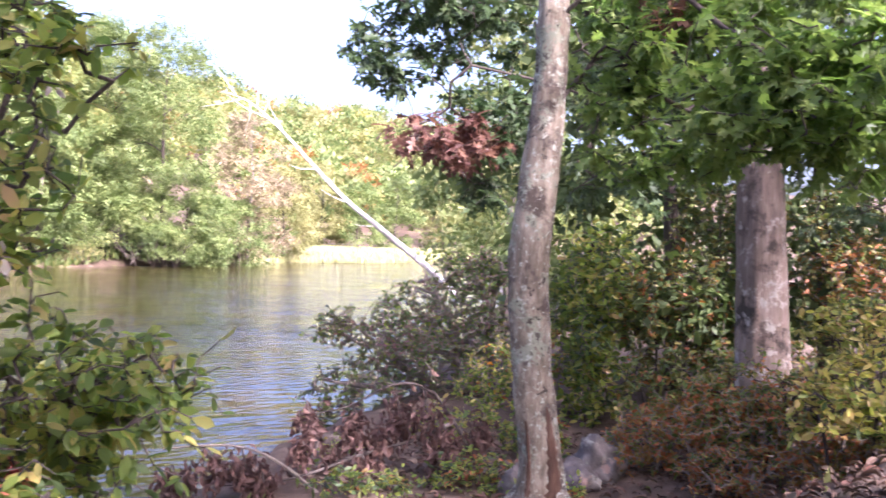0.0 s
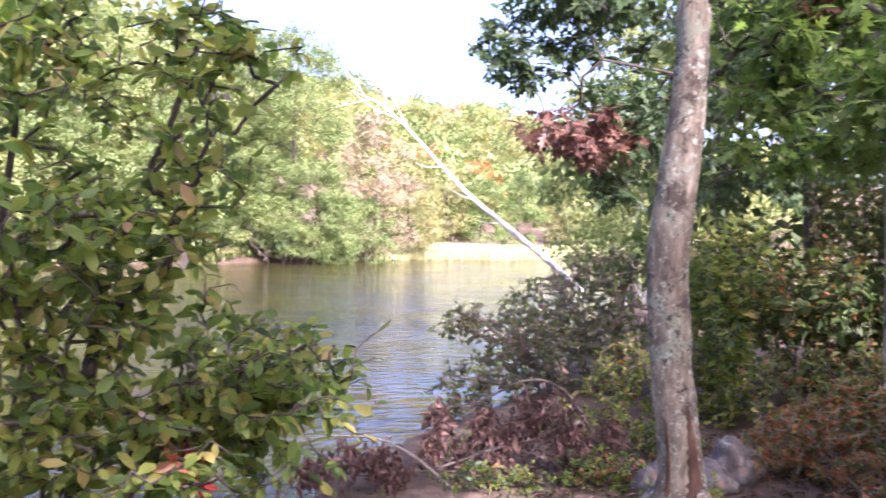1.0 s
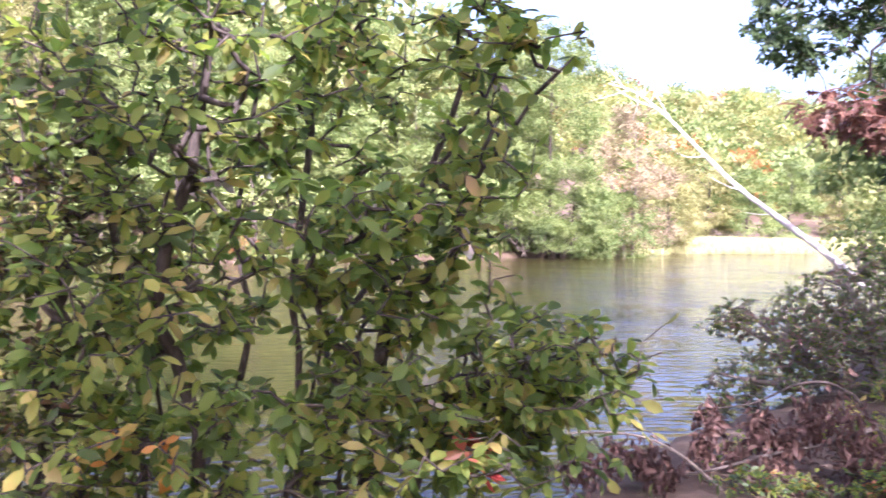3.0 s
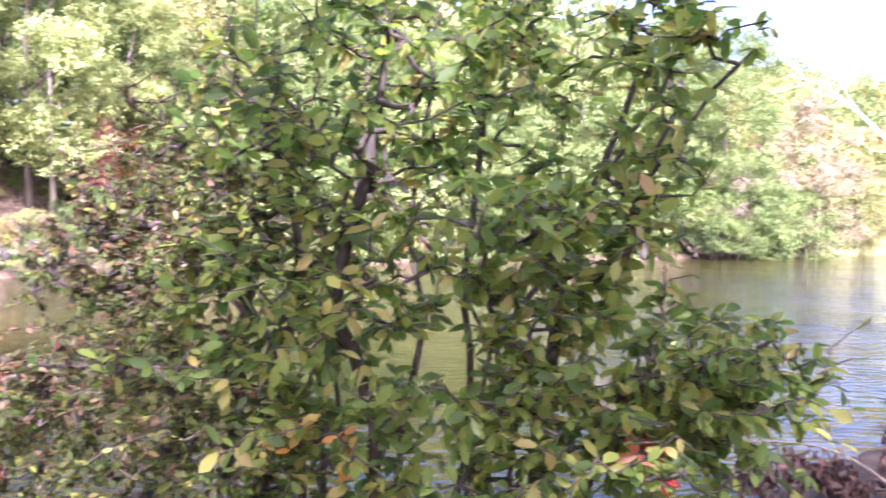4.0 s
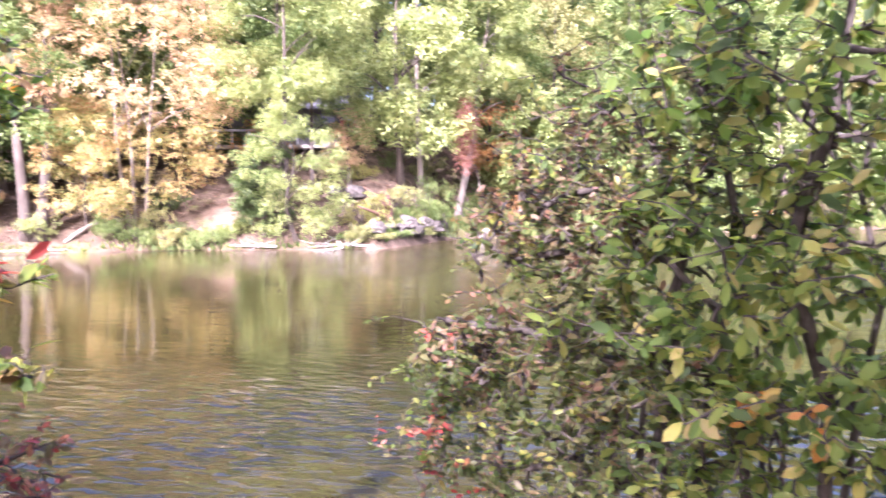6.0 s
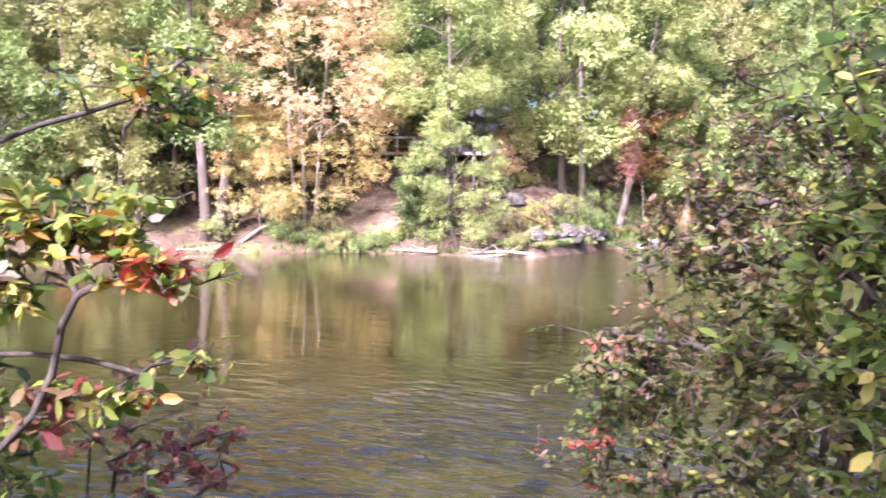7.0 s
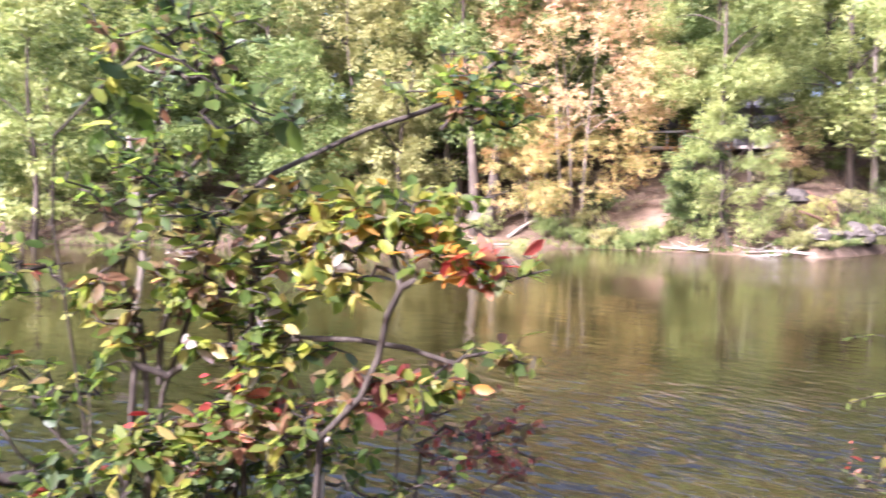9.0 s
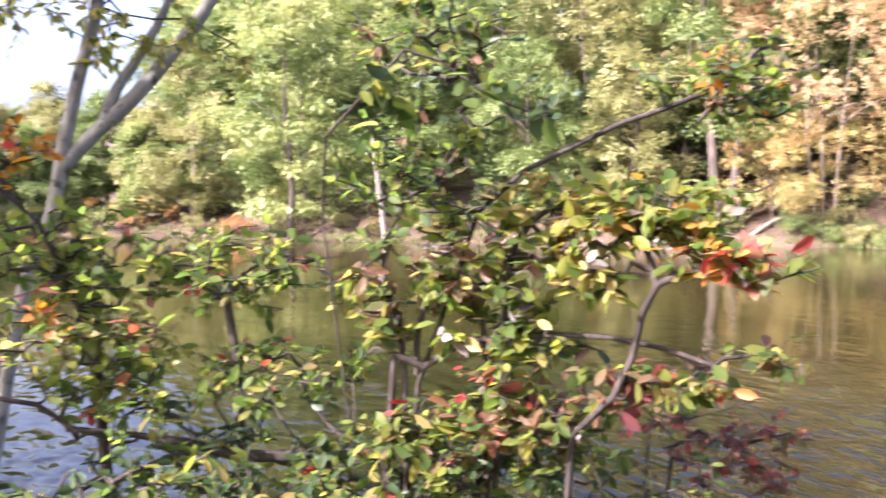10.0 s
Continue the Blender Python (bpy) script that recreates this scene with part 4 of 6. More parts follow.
# ---- near bank: the oak, the big tree and what grows round them ----
def oak():
    rng = np.random.default_rng(3)
    path = curve_points([(0.53, 4.49, 1.17), (0.52, 4.49, 1.44), (0.48, 4.50, 1.74), (0.45, 4.50, 2.10), (0.45, 4.50, 2.48), (0.49, 4.50, 2.84), (0.52, 4.49, 3.22), (0.53, 4.49, 3.63),
                         (0.53, 4.59, 4.49), (0.58, 4.69, 5.67), (0.51, 4.80, 7.48)], 60)
    u = np.linspace(0, 1, 60)
    r = np.interp(u, [0, 0.03, 0.08, 0.16, 0.25, 0.40, 0.7, 1], [0.17, 0.125, 0.108, 0.098, 0.096, 0.10, 0.075, 0.03])
    ob = thing("oak_tree", path[0] * (1, 1, 0) + (0, 0, ground_z(*path[0][:2])), "slender grey oak with lichen patches and a torn base", "tree")
    fine = np.linspace(0, 59, 260)
    fp = np.stack([np.interp(fine, np.arange(60), path[:, k]) for k in range(3)], 1)
    fr = np.interp(fine, np.arange(60), r)
    v, t = tube(fp, fr, 56, 0.0, rng)
    v = weathered(v, 9, 16, 0.6, 1)
    part("trunk", v, t, M_BARK, ob, smooth=True)

    def patch(i0, i1, theta, half, lift, name, mat, label):
        """A torn strip lying on the trunk, jagged, narrowing upwards."""
        m, w = 22, 9
        vs = []
        for a in range(m):
            f = a / (m - 1)
            c = np.array([np.interp(i0 + (i1 - i0) * f, np.arange(60), path[:, k]) for k in range(3)])
            rad = np.interp(i0 + (i1 - i0) * f, np.arange(60), r) + lift
            h = half * (1 - f) ** 0.6 * (1 + 0.25 * math.sin(a * 2.7) + 0.15 * math.sin(a * 6.1)) + 0.5
            for b in range(w):
                g = b / (w - 1) * 2 - 1
                th = radians(theta + h * g)
                k = rad - (0.012 if abs(g) == 1 else 0.0) + 0.003 * math.sin(9 * g + a)
                vs.append(c + k * np.array([math.cos(th), math.sin(th), 0]))
        ts = []
        for a in range(m - 1):
            for b in range(w - 1):
                q = a * w + b
                ts += [(q, q + 1, q + w + 1), (q, q + w + 1, q + w)]
        part(name, vs, ts, mat, ob, label)

    patch(0.6, 10.5, -62, 26, 0.009, "wound", M_WOUND, "bare reddish torn wood")
    patch(1.2, 9.2, -126, 8, 0.010, "wound", M_WOUND, "split strip of dark bark")
    for k in range(5):
        a = 0.5 + k * 1.25
        b0 = path[1]
        tip = np.array([b0[0] + 0.42 * math.cos(a), b0[1] + 0.42 * math.sin(a), 0])
        tip[2] = ground_z(tip[0], tip[1]) - 0.05
        v, t = tube(curve_points([b0 + (0, 0, 0.1), (b0 + tip) / 2 + (0.03 * math.cos(a), 0.03 * math.sin(a), -0.02), tip], 6), [0.07, 0.075, 0.065, 0.05, 0.035, 0.015], 8, 0.1, rng)
        part("root", v, t, M_BARK, ob, smooth=True)
    return ob, path


oak_ob, oak_path = oak()


def boughs(parent, stems, blobs, tips, per, size, mats, seed, names, shape=LOBED, r_max=0.012, keep=None, flat=0.55, power=0.36):
    """Leafy boughs that belong to a tree."""
    rng = np.random.default_rng(seed)
    tp = blob_points(blobs, tips, rng, 0.4, 2.2)
    pos, par, root, ends = grow([curve_points(s, 9) for s in stems], tp, rng, 0.2)
    for si in range(len(stems)):
        v, t = branch_mesh(pos, par, root, ends, si, 0.0024, power, 6, r_max)
        part("bough", v, t, M_STEM, parent)
    P, A, U, S, T = twig_leaves(pos, par, ends, rng, per, size, 1.0, flat, 2.6 * size)
    A[:, 2] -= 0.25
    tip_pos = pos[[e for k, e, m in ends]]
    colour = np.zeros(len(ends), int)
    for ci, (m, where) in enumerate(mats):
        for x, y, z, ra, rd, ru, bear in (where or []):
            q = tip_pos - (x, y, z)
            colour[(q[:, 0] / ra) ** 2 + (q[:, 1] / max(rd, 0.2)) ** 2 + (q[:, 2] / ru) ** 2 < 1] = ci
    for ci, (m, where) in enumerate(mats):
        s = colour[T] == ci
        if s.any():
            v, t = leaves(P[s], A[s], U[s], S[s], shape)
            part(names[ci], v, t, m, parent)


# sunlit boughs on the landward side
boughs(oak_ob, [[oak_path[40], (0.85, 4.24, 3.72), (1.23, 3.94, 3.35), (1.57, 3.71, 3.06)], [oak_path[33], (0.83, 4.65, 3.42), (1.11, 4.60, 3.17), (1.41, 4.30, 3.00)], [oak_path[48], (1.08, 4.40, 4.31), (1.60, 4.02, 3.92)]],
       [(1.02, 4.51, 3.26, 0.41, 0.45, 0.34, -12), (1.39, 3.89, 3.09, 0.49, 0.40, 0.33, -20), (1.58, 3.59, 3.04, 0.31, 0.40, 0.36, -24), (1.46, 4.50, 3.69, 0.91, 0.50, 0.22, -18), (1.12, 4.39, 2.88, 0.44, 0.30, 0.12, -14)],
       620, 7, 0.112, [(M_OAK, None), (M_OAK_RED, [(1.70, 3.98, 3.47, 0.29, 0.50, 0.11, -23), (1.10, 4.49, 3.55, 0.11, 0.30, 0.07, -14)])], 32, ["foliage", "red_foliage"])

# the big tree
def big_tree():
    rng = np.random.default_rng(4)
    path = curve_points([(3.42, 9.56, 0.15), (3.39, 9.55, 0.82), (3.36, 9.56, 1.53), (3.33, 9.57, 2.42), (3.29, 9.58, 3.30), (3.19, 9.62, 4.19), (3.07, 9.66, 5.08), (2.90, 9.97, 7.62), (3.02, 10.20, 10.86)], 36)
    r = np.interp(np.linspace(0, 1, 36), [0, 0.05, 0.12, 0.4, 1], [0.42, 0.33, 0.285, 0.25, 0.10])
    ob = thing("oak_tree", path[0] * (1, 1, 0) + (0, 0, ground_z(*path[0][:2])), "thick grey-brown tree trunk rising out of undergrowth", "tree")
    fine = np.linspace(0, 35, 150)
    v, t = tube(np.stack([np.interp(fine, np.arange(36), path[:, k]) for k in range(3)], 1), np.interp(fine, np.arange(36), r), 60, 0.0, rng)
    v = weathered(v, 32, 10, 0.14, 2)
    part("trunk", v, t, M_BARK_BIG, ob, smooth=True)
    return ob, path


big_ob, big_path = big_tree()
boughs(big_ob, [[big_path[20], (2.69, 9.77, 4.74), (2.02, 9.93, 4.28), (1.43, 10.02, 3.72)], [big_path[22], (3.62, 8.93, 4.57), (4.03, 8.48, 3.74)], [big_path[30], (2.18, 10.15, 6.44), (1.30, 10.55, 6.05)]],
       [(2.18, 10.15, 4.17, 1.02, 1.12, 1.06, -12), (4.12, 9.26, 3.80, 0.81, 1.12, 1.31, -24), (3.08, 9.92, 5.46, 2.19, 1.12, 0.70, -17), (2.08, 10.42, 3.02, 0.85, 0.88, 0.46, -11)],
       420, 7, 0.19, [(M_OAK_SHADED, None)], 33, ["foliage"])
# its lower boughs over the water, dark against the sky by their shaded leaf colour, with a maroon spray below
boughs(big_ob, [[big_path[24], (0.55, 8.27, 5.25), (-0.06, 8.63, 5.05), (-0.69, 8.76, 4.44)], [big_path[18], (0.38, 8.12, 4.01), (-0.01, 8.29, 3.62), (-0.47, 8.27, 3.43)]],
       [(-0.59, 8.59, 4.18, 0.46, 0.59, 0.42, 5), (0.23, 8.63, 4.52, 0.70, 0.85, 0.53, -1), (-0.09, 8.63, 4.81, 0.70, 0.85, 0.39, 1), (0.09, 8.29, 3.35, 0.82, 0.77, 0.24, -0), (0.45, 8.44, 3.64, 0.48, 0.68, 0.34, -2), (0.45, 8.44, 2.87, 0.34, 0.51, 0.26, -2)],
       430, 7, 0.155, [(M_OAK_SHADED, None), (M_OAK_RED, [(-0.06, 8.29, 3.33, 0.66, 1.02, 0.32, 1)])], 31, ["foliage", "maroon_foliage"])


# unseen trees added behind and beside the path, so that their shade falls on the bank
for i, (x, y, tall, wide, low) in enumerate(((2.05, -2.72, 9.8, 2.2, 4.2), (6.85, -4.7, 12.5, 3.0, 3.5), (6.4, 3.4, 10, 4.2, 3.2), (12.0, 6.0, 11, 7, 2.0), (13.0, -13.0, 13, 8, 3.0), (-3.5, -9.5, 11, 6, 2.5), (9.5, -8.0, 8.5, 7, 2.5), (3.5, 2.2, 2.9, 2.5, 0.4), (-0.6, -3.6, 15.5, 9.0, 8.5), (0.2, -8.5, 12.0, 3.6, 1.6), (5.2, -0.6, 4.6, 3.2, 0.8), (-4.2, -13.0, 14.0, 8.0, 1.5), (4.0, -13.5, 13.0, 5.0, 1.5))):
    far_tree("oak_tree", "unseen young green oak added to shade the path" if i == 7 else "unseen green oak added to shade the bank", (x, y), tall, wide, low, "green", 400 + i, 1000 if i == 0 else 4200 if i == 8 else 2600, 0.24 if i == 0 else 0.14 if i == 7 else 0.32, SPRIG, M_BARK_BIG, 0.03 if i == 7 else 0.2, group="oaks beside the path", clusters=50)

# ---- bushes on the near bank ----
def foot(p, q=0.0):
    """A point on the ground below p."""
    return (p[0] + q, p[1], ground_z(p[0] + q, p[1]) - 0.05)


MB = (-1.62, 2.10)
shrub("blueberry_bush", "large green bush with reddening leaves on many thin stems",
      [[foot(MB, -0.1), (-1.47, 2.21, 1.82), (-1.49, 2.20, 2.23), (-1.47, 2.27, 2.69), (-1.54, 2.29, 3.09)],
       [foot(MB, 0.25), (-1.23, 2.18, 1.83), (-1.18, 2.15, 2.10), (-1.17, 2.16, 2.27), (-1.30, 2.20, 2.52)],
       [foot(MB, -0.3), (-1.86, 2.03, 1.94), (-2.02, 2.02, 2.29), (-2.22, 1.95, 2.43)],
       [foot(MB, -0.15), (-1.62, 1.98, 1.88), (-1.64, 1.83, 2.19), (-1.51, 1.81, 2.55), (-1.47, 1.84, 2.88)],
       [foot(MB, 0.3), (-1.07, 2.21, 1.90), (-0.87, 2.29, 2.02), (-0.69, 2.40, 2.15)],
       [foot(MB, 0.1), (-1.40, 2.25, 1.88), (-1.46, 2.34, 2.09), (-1.42, 2.47, 2.21), (-1.20, 2.48, 2.58), (-1.04, 2.43, 2.94)],
       [foot(MB, -0.2), (-1.61, 2.11, 1.92), (-1.60, 2.18, 2.16), (-1.67, 2.19, 2.39), (-1.62, 2.23, 2.82)],
       [foot(MB, 0.05), (-1.50, 2.31, 1.90), (-1.48, 2.32, 2.09), (-1.68, 2.31, 2.35), (-1.90, 2.13, 2.68)],
       [foot(MB, 0.2), (-1.30, 2.20, 1.97), (-1.28, 2.26, 2.17), (-1.21, 2.36, 2.34), (-1.01, 2.45, 2.45)],
       [foot(MB, -0.3), (-1.77, 1.84, 1.89), (-1.87, 1.74, 2.19), (-2.06, 1.67, 2.36), (-2.26, 1.57, 2.39)],
       [foot(MB, -0.35), (-1.75, 2.00, 1.83), (-1.88, 2.01, 2.07), (-2.08, 1.95, 2.26), (-2.19, 1.83, 2.65)],
       [foot(MB, -0.4), (-1.90, 1.85, 1.78), (-2.21, 1.80, 1.95), (-2.45, 1.64, 2.03)]],
      [(-1.51, 1.80, 2.75, 0.45, 0.50, 0.37, 40), (-1.28, 2.15, 2.89, 0.21, 0.25, 0.23, 30), (-0.95, 2.26, 2.91, 0.19, 0.10, 0.08, 22), (-1.14, 2.06, 2.27, 0.34, 0.40, 0.26, 28), (-0.79, 2.32, 2.05, 0.22, 0.30, 0.20, 18),
       (-1.69, 1.78, 2.19, 0.39, 0.50, 0.34, 44), (-1.21, 1.90, 1.89, 0.38, 0.40, 0.21, 32), (-1.12, 2.10, 1.97, 0.35, 0.35, 0.22, 29), (-0.89, 2.32, 1.92, 0.24, 0.25, 0.18, 21), (-1.18, 2.06, 2.41, 0.30, 0.40, 0.20, 31),
       (-0.90, 2.10, 2.63, 0.13, 0.30, 0.41, 26), (-0.74, 2.07, 2.83, 0.12, 0.12, 0.07, 22), (-0.77, 2.27, 2.09, 0.30, 0.30, 0.16, 21), (-0.78, 2.16, 1.94, 0.27, 0.30, 0.14, 22), (-1.75, 1.80, 1.80, 0.34, 0.30, 0.20, 44)],
      1800, 6, 0.050,
      [(M_BUSH, 1.0), (M_BUSH_YELL, 0.10), (M_BUSH_RED, [(-1.19, 2.03, 2.84, 0.04, 0.20, 0.06, 30), (-0.89, 2.07, 1.89, 0.05, 0.20, 0.05, 22), (-1.10, 2.11, 2.34, 0.03, 0.15, 0.04, 28), (-0.71, 2.38, 1.86, 0.05, 0.20, 0.05, 17)], 0.7),
       (M_BUSH_PALE, 0.012), (M_BUSH_ORANGE, [(-1.43, 1.48, 1.90, 0.12, 0.30, 0.09, 44)], 0.8), (M_OAK, [(-1.48, 1.96, 2.00, 0.20, 0.50, 0.29, 36), (-1.27, 2.09, 2.53, 0.29, 0.50, 0.17, 30)], 0.45)], 41, leaf_names=["foliage", "yellow_foliage", "red_foliage", "pale_foliage", "orange_foliage", "light_foliage"], r_max=0.019, tip_r=0.0017, droop=0.2)

# a second, smaller-leaved bush grows into it
SB = (-2.25, 1.75)
shrub("blueberry_bush", "small-leaved bush with rusty leaves and arching grey twigs",
      [[foot(SB, 0.1), (-2.09, 1.81, 1.79), (-2.00, 1.90, 2.26), (-2.10, 1.88, 2.41), (-2.25, 1.77, 2.42), (-2.33, 1.67, 2.37)],
       [foot(SB, 0.0), (-2.05, 1.86, 1.86), (-1.98, 1.93, 2.12), (-2.13, 1.84, 2.26), (-2.29, 1.72, 2.24), (-2.43, 1.61, 2.21)],
       [foot(SB, -0.1), (-2.13, 1.76, 1.76), (-2.21, 1.74, 1.95), (-2.37, 1.62, 2.01), (-2.52, 1.46, 2.03)],
       [foot(SB, 0.15), (-2.02, 1.88, 1.99), (-2.03, 1.88, 2.35), (-2.13, 1.84, 2.62), (-2.29, 1.72, 2.74)],
       [foot(SB, -0.1), (-2.26, 1.82, 1.52), (-2.43, 1.69, 1.57), (-2.63, 1.49, 1.59), (-2.72, 1.34, 1.60)],
       [foot(SB, 0.2), (-1.96, 1.95, 1.89), (-1.91, 1.99, 2.35), (-2.02, 1.96, 2.71), (-2.17, 1.87, 2.94)]],
      [(-2.32, 1.59, 1.92, 0.43, 0.35, 0.20, 56), (-2.29, 1.73, 2.48, 0.26, 0.35, 0.28, 53), (-2.16, 1.73, 2.30, 0.33, 0.30, 0.24, 51), (-2.56, 1.51, 1.64, 0.25, 0.25, 0.21, 57), (-2.10, 1.64, 1.63, 0.36, 0.35, 0.19, 52), (-2.01, 1.89, 2.70, 0.27, 0.30, 0.26, 46), (-2.50, 1.56, 1.89, 0.25, 0.30, 0.19, 54), (-2.00, 1.70, 1.85, 0.40, 0.35, 0.24, 48), (-2.45, 1.66, 2.30, 0.22, 0.30, 0.16, 54), (-2.20, 1.70, 2.10, 0.32, 0.30, 0.16, 52), (-1.95, 1.85, 2.45, 0.28, 0.30, 0.24, 46)],
      2000, 9, 0.029,
      [(M_BUSH_DULL, 1.0), (M_BUSH_RUST, 0.2), (M_BUSH, 0.3), (M_BUSH_RUST, [(-2.32, 1.68, 2.48, 0.25, 0.60, 0.31, 54), (-2.43, 1.52, 2.02, 0.23, 0.40, 0.14, 58)], 0.6), (M_BUSH_YELL, 0.08), (M_BUSH_RED, [(-2.63, 1.40, 1.63, 0.15, 0.40, 0.15, 60), (-2.59, 1.46, 2.04, 0.07, 0.30, 0.06, 58)], 0.55), (M_BUSH_PALE, 0.004)],
      47, leaf_names=["foliage", "rusty_foliage", "green_foliage", "rusty_foliage", "yellow_foliage", "red_foliage", "pale_foliage"], r_max=0.012, tip_r=0.0015, step=0.12)

shrub("blueberry_bush", "open bush with red, orange and yellow autumn leaves",
      [[foot((-2.44, -0.69, 1.5)), (-2.46, -0.60, 1.96), (-2.48, -0.54, 1.98), (-2.48, -0.46, 2.05), (-2.48, -0.36, 2.07), (-2.46, -0.29, 2.07), (-2.44, -0.17, 2.09), (-2.42, -0.06, 2.08), (-2.41, 0.05, 2.06), (-2.39, 0.14, 2.03)],
       [foot((-2.36, -0.25, 1.5)), (-2.37, -0.17, 1.87), (-2.37, -0.08, 1.96), (-2.36, -0.04, 2.05), (-2.35, -0.02, 2.15), (-2.35, 0.01, 2.21), (-2.33, 0.06, 2.24), (-2.32, 0.15, 2.25), (-2.30, 0.25, 2.23)],
       [foot((-2.43, -0.34, 1.5)), (-2.46, -0.35, 1.96), (-2.48, -0.33, 2.11), (-2.47, -0.32, 2.22), (-2.45, -0.29, 2.32), (-2.44, -0.22, 2.38)],
       [foot((-2.45, -0.37, 1.5)), (-2.48, -0.37, 1.95), (-2.50, -0.40, 2.12), (-2.51, -0.43, 2.25), (-2.51, -0.46, 2.36)],
       [foot((-2.45, -0.55, 1.5)), (-2.48, -0.57, 1.98), (-2.49, -0.60, 2.11), (-2.52, -0.63, 2.24), (-2.54, -0.59, 2.34)],
       [(-2.48, -0.54, 1.98), (-2.49, -0.54, 2.06), (-2.51, -0.52, 2.16), (-2.52, -0.48, 2.25)],
       [(-2.35, 0.01, 2.21), (-2.39, -0.01, 2.29), (-2.39, -0.04, 2.35), (-2.39, -0.08, 2.38)]],
      [(-2.31, 0.18, 2.27, 0.15, 0.14, 0.04, 85), (-2.31, 0.24, 2.25, 0.12, 0.12, 0.03, 85), (-2.31, 0.12, 2.29, 0.12, 0.12, 0.05, 85), (-2.37, -0.02, 2.37, 0.19, 0.12, 0.07, 90), (-2.35, 0.06, 2.37, 0.19, 0.12, 0.07, 90), (-2.42, -0.18, 2.38, 0.17, 0.12, 0.09, 94), (-2.42, -0.18, 2.38, 0.17, 0.12, 0.09, 94), (-2.38, -0.13, 2.24, 0.11, 0.12, 0.07, 93), (-2.51, -0.44, 2.36, 0.17, 0.12, 0.10, 100), (-2.50, -0.47, 2.23, 0.18, 0.12, 0.11, 101), (-2.47, -0.32, 2.22, 0.14, 0.12, 0.09, 97), (-2.47, -0.31, 2.07, 0.18, 0.12, 0.10, 97), (-2.38, -0.06, 1.98, 0.08, 0.12, 0.06, 91), (-2.43, -0.26, 1.92, 0.23, 0.12, 0.08, 96), (-2.39, 0.09, 1.99, 0.13, 0.12, 0.04, 88), (-2.38, 0.26, 2.05, 0.09, 0.12, 0.03, 84), (-2.51, -0.63, 2.14, 0.10, 0.12, 0.13, 104), (-2.44, -0.44, 1.85, 0.28, 0.12, 0.08, 100)],
      620, 5, 0.052,
      [(M_BUSH, 1.0), (M_BUSH_YELL, 0.45), (M_BUSH_RUST, 0.22), (M_BUSH_YELL, [(-2.37, -0.02, 2.37, 0.22, 0.30, 0.09, 90), (-2.42, -0.18, 2.38, 0.19, 0.30, 0.10, 94), (-2.38, -0.13, 2.24, 0.13, 0.30, 0.09, 93), (-2.51, -0.44, 2.36, 0.20, 0.30, 0.12, 100)], 0.62), (M_BUSH_ORANGE, [(-2.37, -0.02, 2.37, 0.22, 0.30, 0.09, 90), (-2.42, -0.18, 2.38, 0.19, 0.30, 0.10, 94), (-2.51, -0.63, 2.14, 0.11, 0.30, 0.15, 104), (-2.39, 0.09, 1.99, 0.15, 0.30, 0.05, 88)], 0.10), (M_BUSH_RUST, [(-2.43, -0.26, 1.92, 0.26, 0.30, 0.10, 96), (-2.50, -0.47, 2.23, 0.21, 0.30, 0.13, 101), (-2.51, -0.63, 2.14, 0.11, 0.30, 0.15, 104)], 0.45),
       (M_BUSH_MAROON, [(-2.38, -0.06, 1.98, 0.09, 0.30, 0.07, 91)], 0.9), (M_BUSH_RED, [(-2.31, 0.19, 2.27, 0.13, 0.30, 0.05, 85)], 0.72), (M_BUSH_ORANGE, [(-2.31, 0.17, 2.28, 0.16, 0.30, 0.06, 85)], 0.2), (M_BUSH_RED, [(-2.39, 0.09, 1.99, 0.15, 0.30, 0.05, 88), (-2.43, -0.26, 1.92, 0.26, 0.30, 0.10, 96)], 0.14), (M_BUSH_PALE, 0.03)],
      42, leaf_names=["foliage", "yellow_foliage", "rusty_foliage", "yellow_foliage", "orange_foliage", "rusty_foliage", "maroon_foliage", "red_foliage", "orange_foliage", "red_foliage", "pale_foliage"], stem_mat=M_STEM, r_max=0.0085, tip_r=0.0016, droop=0.1)

shrub("blueberry_bush", "low sparse shrub with small dark red leaves",
      [[foot((-2.95, 0.05, 1.51)), (-2.94, 0.10, 1.63), (-2.92, 0.28, 1.71), (-2.89, 0.42, 1.76)], [foot((-2.95, 0.01, 1.51)), (-2.95, 0.04, 1.68), (-2.93, 0.17, 1.78), (-2.91, 0.33, 1.84)]],
      [(-2.93, 0.22, 1.75, 0.26, 0.30, 0.07, 81), (-2.91, 0.29, 1.65, 0.21, 0.30, 0.08, 80)], 75, 6, 0.036, [(M_BUSH_MAROON, 1.0), (M_BUSH_RED, 0.35), (M_BUSH_RUST, 0.2)], 48, leaf_names=["maroon_foliage", "red_foliage", "rusty_foliage"], r_max=0.006, tip_r=0.0014)

